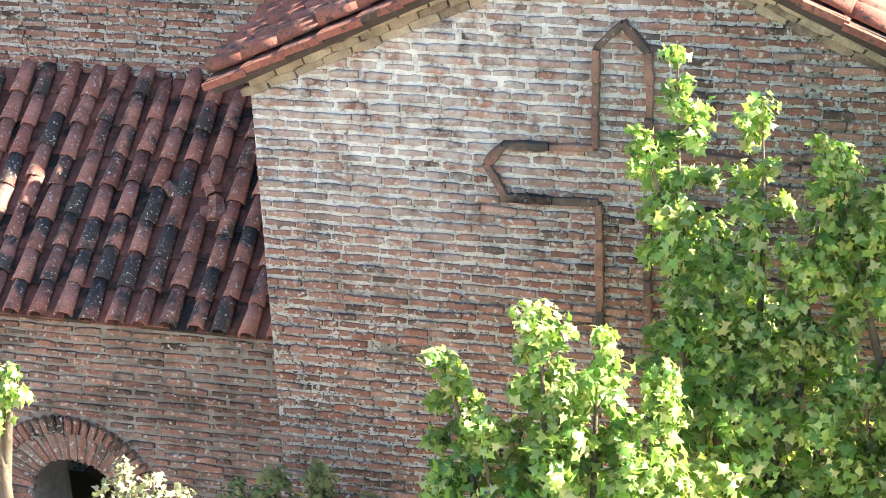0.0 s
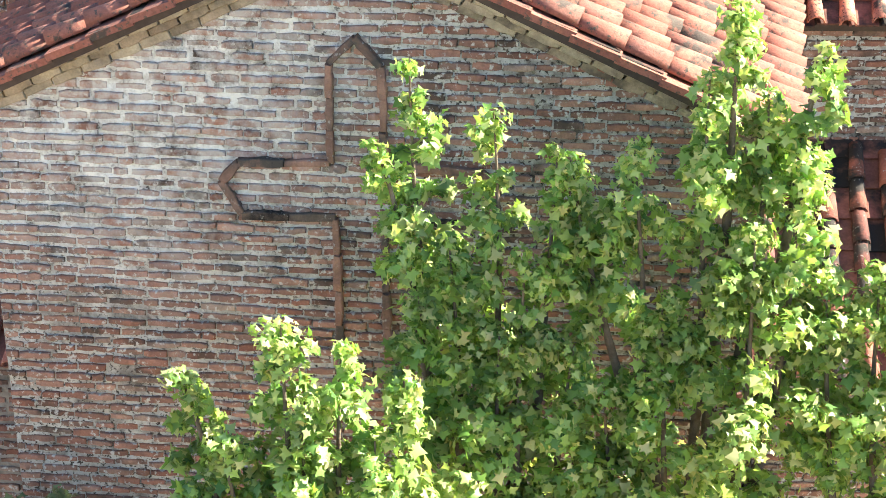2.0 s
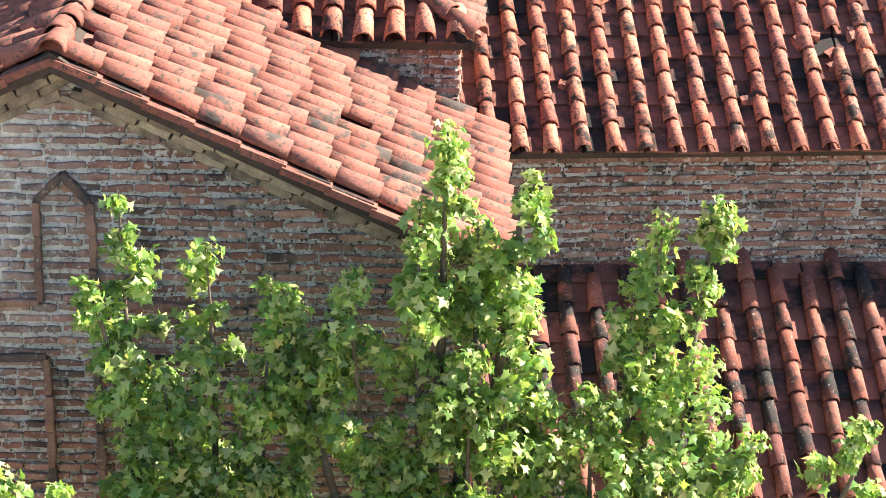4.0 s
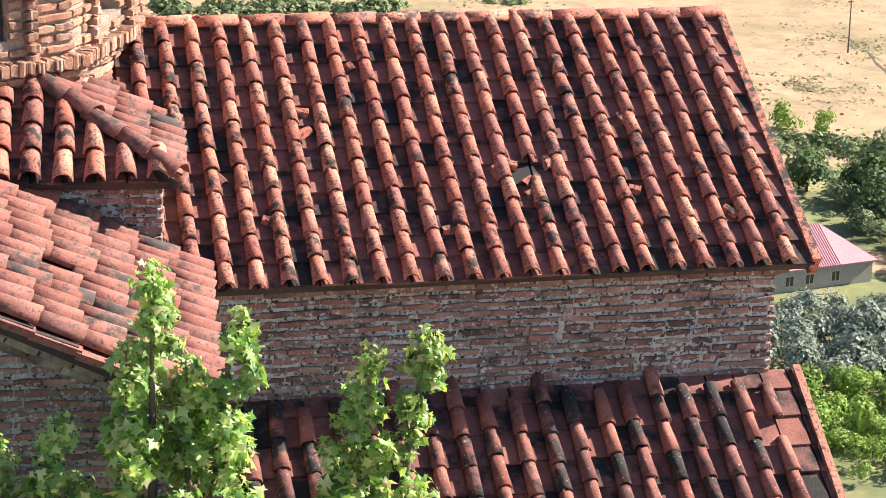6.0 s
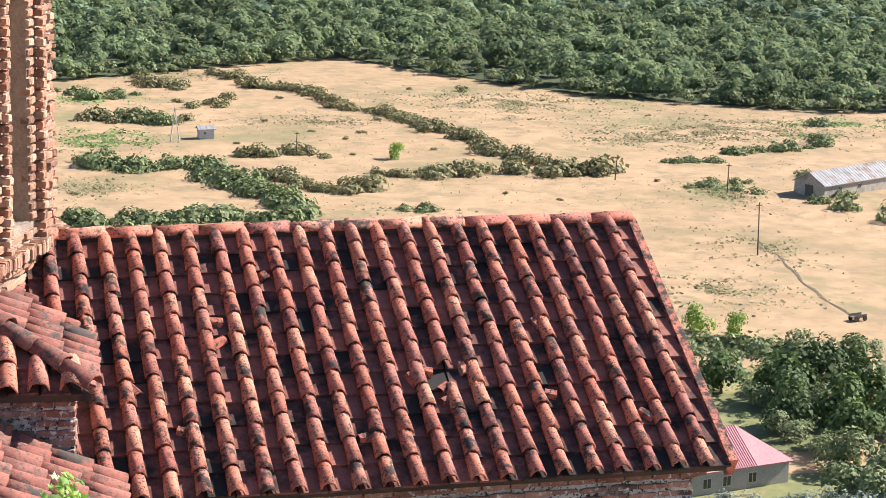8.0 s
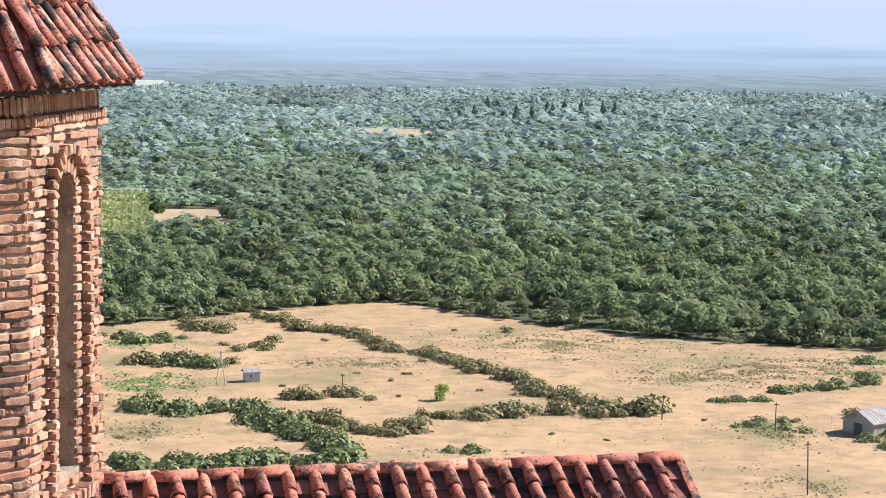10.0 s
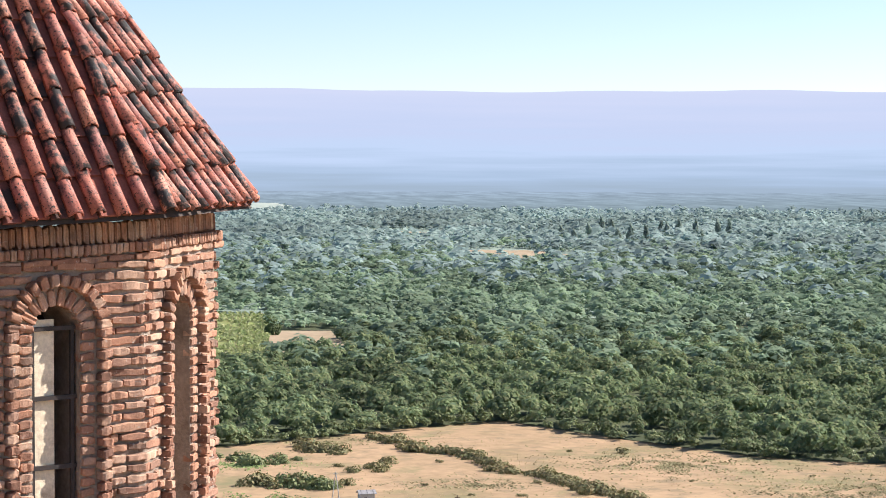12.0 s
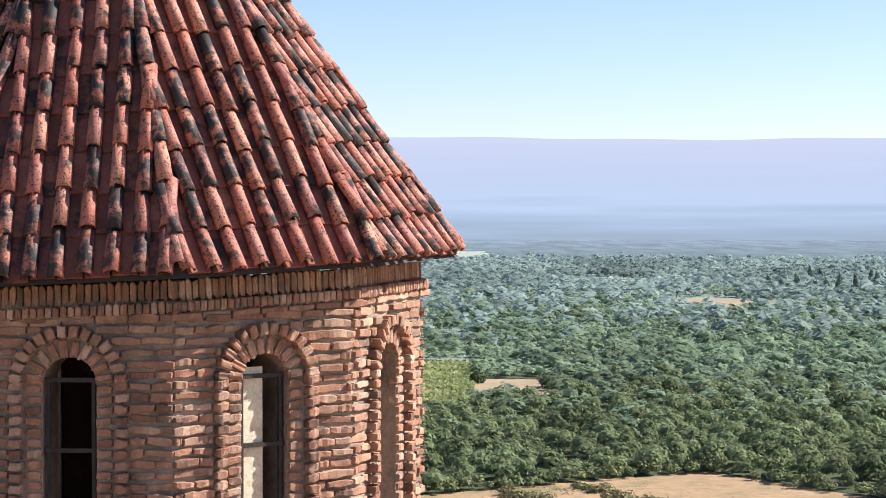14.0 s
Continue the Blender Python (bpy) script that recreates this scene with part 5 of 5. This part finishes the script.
hedge([(86, 270), (94, 267), (100, 263), (106, 262)], 1.8, 1.7, GREEN, "green shrub along the foot of the slope", "field shrubs", 1.2)
for x, y, r in ((103, 517, 2.6), (4, 386, 1.2), (34, 411, 1.5), (85, 381, 0.9), (94, 374, 0.8), (68, 453, 1.4), (74, 471, 1.4), (38, 429, 1.2), (39, 440, 1.1), (30, 500, 1.6), (48, 470, 1.0), (57, 455, 1.0), (63, 445, 1.1), (80, 430, 1.0),
                (102, 360, 0.8), (118, 392, 0.9), (62, 425, 0.9), (55, 505, 1.2), (90, 520, 1.0), (120, 500, 0.9), (140, 475, 0.9), (110, 470, 0.8)):
    shrub(x, y, r, DRY, "small dark shrub on the dry plain", "field shrubs")
shrub(11, 428, 2.4, GREEN, "small dark tree by the damp meadow", category="tree", tall=1.5)
_ne = np.random.default_rng(71)
ex_ = _ne.uniform(-10, 200, 190)
forest("wood_edge_scrub", "green scrub along the edge of the woods", M_HEDGE, np.stack([ex_, np.interp(ex_, EDGE_X, EDGE_Y) + _ne.uniform(-3.5, 4, 190)], 1), _ne.uniform(0.9, 2.6, 190), 130, 0.26, 72)
for x, y, r in ((146, 362, 4.2), (151, 350, 4.5), (143, 368, 2.8), (150, 372, 3.0), (156, 360, 4.0), (131, 381, 2.0), (134, 378, 2.2), (150, 396, 2.5)):
    shrub(x, y, r, GREEN, "large green shrub beside the barn", "barn shrubs")

M_ORCHARD = leaf_material("orchard_leaf", [(0.05, 0.085, 0.026), (0.075, 0.115, 0.034), (0.10, 0.14, 0.04)], 0.3, 0.7, 0.1)
TREES = [shrub_model(60 + i, M_ORCHARD, 1100, 0.10, 0.95, 0.5) for i in range(3)]
TREES_L = [shrub_model(70 + i, M_LIME, 900, 0.095, 1.0, 0.5) for i in range(2)]
# poplars take a leaf colour with haze mixed in, like the woods there
M_POPLAR = leaf_material("poplar_leaf_hazed", [(0.24, 0.30, 0.26), (0.28, 0.34, 0.28)], 0.5, 0.9, 0.02, spec=0.0)
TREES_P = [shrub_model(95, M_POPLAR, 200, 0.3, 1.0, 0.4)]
TREES_S = [shrub_model(80 + i, M_SILVER, 900, 0.10, 0.9, 0.6) for i in range(3)]
TREES_G = [shrub_model(90 + i, M_HEDGE, 1100, 0.095, 0.95, 0.5) for i in range(3)]
for x, y, r in ((91, 277, 2.6), (95, 274, 2.2)):
    shrub(x, y, r, TREES_L, "bright green young tree on the plain", category="tree", tall=1.35)
shrub(70, 420, 2.2, TREES_L, "light green small tree among dry shrubs", category="tree", tall=1.3)
for x, y, r in ((101, 262, 3.2), (107, 258, 3.0), (98, 254, 3.5)):
    shrub(x, y, r, TREES_G, "dull green tree below the plain track", "orchard trees", "tree", 1.1)
for x, y, r in ((84, 246, 4.2), (90, 240, 4.6), (96, 246, 5.0), (101, 238, 5.0), (88, 232, 4.5), (95, 230, 4.8), (104, 250, 4.4), (78, 240, 3.0), (100, 228, 4.5), (93, 222, 4.0)):
    shrub(x, y, r, TREES, "dark green fruit tree behind the house", "orchard trees", "tree", 1.15)
for x, y, r in ((86, 199, 4.2), (90, 204, 4.6), (84, 204, 3.6), (94, 210, 4.6), (68, 200, 1.8), (73, 199, 2.0), (88, 213, 4.0), (77, 199, 2.4)):
    shrub(x, y, r, TREES_G, "green tree beside the pink-roofed house", "orchard trees", "tree", 1.1)
for x, y, r in ((61, 189, 3.2), (66, 190, 3.6), (71, 190, 3.8), (76, 191, 3.6), (81, 191, 4.0), (63, 182, 3.2), (68, 183, 3.6), (73, 183, 3.6), (78, 184, 3.8), (60, 196, 2.4)):
    shrub(x, y, r, TREES_S, "silver-leaved shrub on the hillside", "hillside shrubs", "shrub", 1.3)
for x, y, r in ((58, 173, 2.4), (62, 174, 3.0), (66, 174, 2.8), (71, 175, 3.0), (76, 176, 3.2), (60, 167, 2.6), (65, 167, 3.0), (70, 168, 3.2)):
    shrub(x, y, r, TREES_L, "lime green shrub on the hillside", "hillside shrubs", "shrub", 1.3)

forest("silver_scrub", "silver-leaved scrub covering the foot of the hill", M_SILVER, np.stack([_ne.uniform(54, 92, 150), _ne.uniform(179, 201, 150)], 1), _ne.uniform(1.0, 2.3, 150), 330, 0.13, 73, tall=1.2)
forest("lime_scrub", "lime green scrub covering the foot of the hill", M_LIME, np.stack([_ne.uniform(50, 82, 110), _ne.uniform(158, 180, 110)], 1), _ne.uniform(1.0, 2.2, 110), 300, 0.13, 74, tall=1.3)
forest("orchard_scrub", "dull green undergrowth between the fruit trees", M_HEDGE, np.stack([_ne.uniform(82, 118, 90), _ne.uniform(218, 262, 90)], 1), _ne.uniform(1.0, 2.6, 90), 300, 0.13, 75)
shrub(23, 872, 6.0, TREES, "single dark tree at a field edge", category="tree", tall=1.1)
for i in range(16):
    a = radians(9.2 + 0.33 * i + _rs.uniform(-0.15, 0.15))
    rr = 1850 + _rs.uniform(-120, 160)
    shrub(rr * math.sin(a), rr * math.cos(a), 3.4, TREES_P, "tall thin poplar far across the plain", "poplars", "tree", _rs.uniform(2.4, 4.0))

# ---- buildings and poles on the plain ----
M_STONE = material("rough_stone", [(0.30, 0.27, 0.22), (0.40, 0.36, 0.30), (0.24, 0.22, 0.19)], 0.6, 0.95, 0.6, 4)
M_SHEET = material("grey_sheet_roof", [(0.20, 0.20, 0.20), (0.32, 0.31, 0.31), (0.24, 0.22, 0.20)], 0.3, 0.6, 0.3, 3, stain=(0.20, 0.13, 0.10), stain_scale=0.25)
M_PINK = material("pink_sheet_roof", [(0.42, 0.16, 0.18), (0.48, 0.20, 0.21)], 0.4, 0.5, 0.15, 3)
M_RENDER = material("grey_render", [(0.35, 0.33, 0.30), (0.45, 0.42, 0.38)], 0.6, 0.9, 0.3, 5)
M_GLASS = material("dark_pane", [(0.02, 0.022, 0.025), (0.04, 0.04, 0.045)], 2, 0.15, 0, spec=0.6)
M_POLE = material("concrete_pole", [(0.45, 0.43, 0.40), (0.55, 0.53, 0.50)], 1, 0.9, 0.2, 10)
M_WOOD = material("weathered_pole", [(0.10, 0.08, 0.06), (0.16, 0.13, 0.10)], 2, 0.9, 0.3, 10)


def gabled_house(name, label, category, m, w, d, h, rise, wall_mat, roof_mat, windows, door=None, hipped=0.0):
    t = thing(name, label, category, m)
    s = Soup()
    s.add([(0, 0, -0.5), (w, 0, -0.5), (w, d, -0.5), (0, d, -0.5), (0, 0, h), (w, 0, h), (w, d, h), (0, d, h), (0, d / 2, h + rise * (1 - hipped)), (w, d / 2, h + rise * (1 - hipped))],
          [(0, 1, 5, 4), (1, 2, 6, 5) if hipped else (1, 2, 6, 9, 5), (2, 3, 7, 6), (3, 0, 4, 7) if hipped else (3, 0, 4, 8, 7)])
    piece("wall", s.mesh("wall", wall_mat), t)
    o, q = 0.4, hipped * d / 2
    low = h - 0.4 * rise / (d / 2)
    for y0, sg in ((-o, 1), (d + o, -1)):
        r = Soup()
        r.add([(-o, y0, low), (w + o, y0, low), (w + o - q * 1.2, d / 2, h + rise), (-o + q * 1.2, d / 2, h + rise), (-o, y0, low + 0.12), (w + o, y0, low + 0.12), (w + o - q * 1.2, d / 2, h + rise + 0.12),
               (-o + q * 1.2, d / 2, h + rise + 0.12)], [(0, 3, 2, 1), (4, 5, 6, 7), (0, 1, 5, 4), (1, 2, 6, 5), (2, 3, 7, 6), (3, 0, 4, 7)])
        sheet = piece("roof", r.mesh("roof", roof_mat), t)
        n = int(w / 0.9)
        for i in range(n):
            x = -o + q * 1.2 + (w + 2 * o - 2.4 * q) * (i + 0.5) / n
            r = Soup()
            r.add([(x - 0.04, y0, low + 0.12), (x + 0.04, y0, low + 0.12), (x + 0.04, d / 2, h + rise + 0.13), (x - 0.04, d / 2, h + rise + 0.13), (x, y0, low + 0.2), (x, d / 2, h + rise + 0.2)],
                  [(0, 4, 5, 3), (4, 1, 2, 5), (0, 1, 4), (3, 5, 2)])
            piece("rib", r.mesh("rib", roof_mat), sheet)
    if hipped:
        for x0, sg in ((-o, 1), (w + o, -1)):
            r = Soup()
            r.add([(x0, -o, low + 0.06), (x0, d + o, low + 0.06), (x0 + sg * q * 1.2, d / 2, h + rise + 0.08), (x0, -o, low), (x0, d + o, low), (x0 + sg * q * 1.2, d / 2, h + rise)], [(0, 1, 2), (3, 5, 4), (0, 3, 4, 1), (1, 4, 5, 2), (2, 5, 3, 0)])
            piece("roof", r.mesh("roof", roof_mat), t)
    for fx, z, ww, hh in windows:
        f = Soup()
        f.box((fx, -0.06, z), (fx + ww, 0.05, z + hh))
        win = piece("window", f.mesh("window", M_POLE), t)
        g = Soup()
        g.box((fx + 0.12, -0.08, z + 0.12), (fx + ww / 2 - 0.05, -0.05, z + hh - 0.12))
        g.box((fx + ww / 2 + 0.05, -0.08, z + 0.12), (fx + ww - 0.12, -0.05, z + hh - 0.12))
        piece("pane", g.mesh("pane", M_GLASS), win)
    if door:
        f = Soup()
        f.box((-0.07, door[0], 0), (0.05, door[0] + door[1], door[2]))
        piece("door", f.mesh("door", M_WOOD), t)
    return t


gabled_house("barn", "long stone barn with a rusty grey sheet roof", "barn", pose(145.5, 372, PZ, 0, 0, 30), 34, 7.5, 2.6, 2.0, M_STONE, M_SHEET, [(4, 1.0, 1.2, 1.0), (10, 1.0, 1.2, 1.0)], (2.8, 2.0, 2.2))
gabled_house("house", "grey house with a pink sheet-metal hipped roof", "house", pose(67.5, 207.5, PZ - 0.5, 0, 0, 16), 13.5, 9, 3.4, 3.0, M_RENDER, M_PINK, [(2, 1.2, 1.2, 1.3), (4.6, 1.2, 1.2, 1.3), (8, 1.2, 1.2, 1.3)], None, 0.9)


def pole(x, y, h, lean, label, mat=None, legs=1):
    t = thing("utility_pole", label, "pole", pose(x, y, PZ))
    for k in range(legs):
        s = Soup()
        off = (k - (legs - 1) / 2) * 2.0
        limb(s, (off, 0, -0.3), (lean, 0, h), 0.14, 0.09, 8)
        piece("post", s.mesh("post", mat or M_WOOD, True), t)
    s = Soup()
    s.box((lean - 0.5, -0.06, h - 0.5), (lean + 0.5, 0.06, h - 0.36))
    piece("crossbar", s.mesh("crossbar", mat or M_WOOD), t)
    return t


pole(116, 325, 9.0, -0.2, "thin dark wooden pole on the dry plain")
pole(26, 443, 7.5, 0, "white two-legged concrete pole on the plain", M_POLE, 2)
pole(110, 394, 5.0, 0.3, "short dark leaning pole on the plain")
pole(128, 378, 6.0, 0.1, "short dark pole near the barn")
pole(50, 425, 5.0, 0.1, "short dark pole on the plain")
shed = gabled_house("shed", "small white plastered shed on the plain", "shed", pose(31.5, 446, PZ, 0, 0, 10), 3.2, 2.2, 2.2, 0.5, M_POLE, M_SHEET, [(0.8, 0.9, 0.7, 0.7)])


def cart():
    t = thing("cart", "small farm cart standing on the track", "cart", pose(116.3, 281, PZ, 0, 0, 20))
    b = Soup()
    b.box((-1.2, -0.6, 0.55), (1.2, 0.6, 0.7))
    for y in (-0.6, 0.55):
        b.box((-1.2, y, 0.7), (1.2, y + 0.05, 1.05))
    piece("body", b.mesh("body", M_WOOD), t)
    for x in (-0.8, 0.8):
        for y in (-0.72, 0.62):
            wv = [(x + 0.42 * math.cos(k * math.pi / 6), y + dy, 0.42 + 0.42 * math.sin(k * math.pi / 6)) for dy in (0, 0.1) for k in range(12)]
            wf = [tuple(range(11, -1, -1)), tuple(range(12, 24))] + [(k, (k + 1) % 12, 12 + (k + 1) % 12, 12 + k) for k in range(12)]
            piece("wheel", mesh_of("wheel", wv, wf, M_IRON), t)


cart()
# a worn ditch across the field
dv, df = [], []
_rq = random.Random(3)
for i in range(26):
    t = i / 25
    x, y = 119.5 - 3.5 * t + 0.6 * math.sin(t * 7) + 0.25 * math.sin(t * 29), 338 - 55 * t
    wd = 0.10 + 0.25 * _rq.random()
    dv += [(x - wd, y, PZ + 0.06), (x + wd, y, PZ + 0.06)]
    if i:
        df.append((2 * i - 2, 2 * i - 1, 2 * i + 1, 2 * i))
M_SOIL = material("dark_soil", [(0.10, 0.075, 0.05), (0.17, 0.13, 0.085)], 0.5, 0.95, 0.4, 4)
tagged(new("ditch", mesh_of("ditch", dv, df, M_SOIL)), "narrow dark ditch across the dry field", "ditch", kind="structure")

# ---- far hills: a glowing backdrop, blue haze painted by height ----
hm = bpy.data.materials.new("far_hills_painted_haze")
hm.use_nodes = True
ht = hm.node_tree
ht.nodes.clear()
h_out, h_em = ht.nodes.new("ShaderNodeOutputMaterial"), ht.nodes.new("ShaderNodeEmission")
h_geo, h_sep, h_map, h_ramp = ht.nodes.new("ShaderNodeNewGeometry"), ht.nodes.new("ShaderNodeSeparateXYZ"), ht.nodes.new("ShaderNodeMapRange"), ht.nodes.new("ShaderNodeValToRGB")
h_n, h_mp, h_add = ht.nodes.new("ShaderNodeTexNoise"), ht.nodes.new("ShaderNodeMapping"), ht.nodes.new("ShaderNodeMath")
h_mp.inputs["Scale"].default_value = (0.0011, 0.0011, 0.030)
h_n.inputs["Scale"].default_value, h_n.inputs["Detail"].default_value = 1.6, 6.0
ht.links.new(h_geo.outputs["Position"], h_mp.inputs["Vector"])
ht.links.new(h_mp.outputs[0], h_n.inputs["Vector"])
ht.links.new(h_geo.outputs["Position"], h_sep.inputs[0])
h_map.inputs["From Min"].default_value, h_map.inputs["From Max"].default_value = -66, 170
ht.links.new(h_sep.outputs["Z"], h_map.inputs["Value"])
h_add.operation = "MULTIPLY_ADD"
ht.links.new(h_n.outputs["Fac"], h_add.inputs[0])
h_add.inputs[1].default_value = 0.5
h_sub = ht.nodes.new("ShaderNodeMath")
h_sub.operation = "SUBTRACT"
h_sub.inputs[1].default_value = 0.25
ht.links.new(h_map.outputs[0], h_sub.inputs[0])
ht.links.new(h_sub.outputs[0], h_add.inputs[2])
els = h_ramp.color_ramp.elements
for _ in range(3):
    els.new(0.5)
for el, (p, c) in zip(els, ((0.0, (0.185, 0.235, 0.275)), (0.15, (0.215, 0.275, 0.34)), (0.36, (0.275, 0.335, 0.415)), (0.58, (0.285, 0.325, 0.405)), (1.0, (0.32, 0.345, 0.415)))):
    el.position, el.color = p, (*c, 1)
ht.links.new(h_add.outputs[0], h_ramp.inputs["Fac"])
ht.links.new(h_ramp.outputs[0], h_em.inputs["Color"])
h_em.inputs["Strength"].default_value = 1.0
ht.links.new(h_em.outputs[0], h_out.inputs["Surface"])
hv, hf = [], []
NC, NR = 120, 10
for i in range(NC + 1):
    a = radians(-40 + 90 * i / NC)
    crest = 158 + 9 * noise.noise(Vector((a * 7, 1.7, 0))) + 5 * noise.noise(Vector((a * 21, 4.2, 0))) - 10 * max(0, -a * 4)
    for j in range(NR + 1):
        t = j / NR
        r = 4420 + 250 * t
        hv.append((r * math.sin(a), r * math.cos(a), PZ - 4 + (crest - PZ + 4) * t))
for i in range(NC):
    for j in range(NR):
        o = i * (NR + 1) + j
        hf.append((o, o + NR + 1, o + NR + 2, o + 1))
tagged(new("backdrop_hills", mesh_of("backdrop_hills", hv, hf, hm, True)), "long low hills far across the valley, glowing in painted blue haze", "hills", kind="structure")

# ---- far country between the woods and the hills: a glowing backdrop, haze painted by distance ----
fm_ = bpy.data.materials.new("far_country_painted_haze")
fm_.use_nodes = True
ft = fm_.node_tree
ft.nodes.clear()
f_out, f_em = ft.nodes.new("ShaderNodeOutputMaterial"), ft.nodes.new("ShaderNodeEmission")
f_geo, f_len, f_map, f_ramp = ft.nodes.new("ShaderNodeNewGeometry"), ft.nodes.new("ShaderNodeSeparateXYZ"), ft.nodes.new("ShaderNodeMapRange"), ft.nodes.new("ShaderNodeValToRGB")
f_n, f_mp, f_mix, f_tone = ft.nodes.new("ShaderNodeTexNoise"), ft.nodes.new("ShaderNodeMapping"), ft.nodes.new("ShaderNodeMix"), ft.nodes.new("ShaderNodeValToRGB")
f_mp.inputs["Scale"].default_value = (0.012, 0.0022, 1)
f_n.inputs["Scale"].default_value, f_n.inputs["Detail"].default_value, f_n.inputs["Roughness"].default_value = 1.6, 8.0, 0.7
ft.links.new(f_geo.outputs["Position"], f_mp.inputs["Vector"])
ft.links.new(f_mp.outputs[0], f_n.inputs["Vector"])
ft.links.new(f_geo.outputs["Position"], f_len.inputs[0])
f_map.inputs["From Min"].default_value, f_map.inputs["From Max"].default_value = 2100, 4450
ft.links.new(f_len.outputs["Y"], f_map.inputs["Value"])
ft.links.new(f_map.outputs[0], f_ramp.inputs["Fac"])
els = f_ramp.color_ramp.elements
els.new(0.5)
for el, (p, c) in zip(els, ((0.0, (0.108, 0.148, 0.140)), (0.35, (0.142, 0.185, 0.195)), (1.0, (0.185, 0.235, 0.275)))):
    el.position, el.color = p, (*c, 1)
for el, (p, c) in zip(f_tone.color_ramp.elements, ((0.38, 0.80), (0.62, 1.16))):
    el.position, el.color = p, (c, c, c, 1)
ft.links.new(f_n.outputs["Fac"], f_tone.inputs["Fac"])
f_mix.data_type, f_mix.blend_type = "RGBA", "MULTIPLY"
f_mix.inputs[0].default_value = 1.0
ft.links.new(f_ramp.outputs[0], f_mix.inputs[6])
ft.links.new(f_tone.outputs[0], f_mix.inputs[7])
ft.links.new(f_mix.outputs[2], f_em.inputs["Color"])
ft.links.new(f_em.outputs[0], f_out.inputs["Surface"])
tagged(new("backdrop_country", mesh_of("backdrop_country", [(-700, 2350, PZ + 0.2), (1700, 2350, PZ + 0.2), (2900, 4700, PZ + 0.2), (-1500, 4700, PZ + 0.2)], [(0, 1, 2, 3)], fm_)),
       "wooded country towards the hills, glowing in painted blue-green haze", "distance", kind="structure")
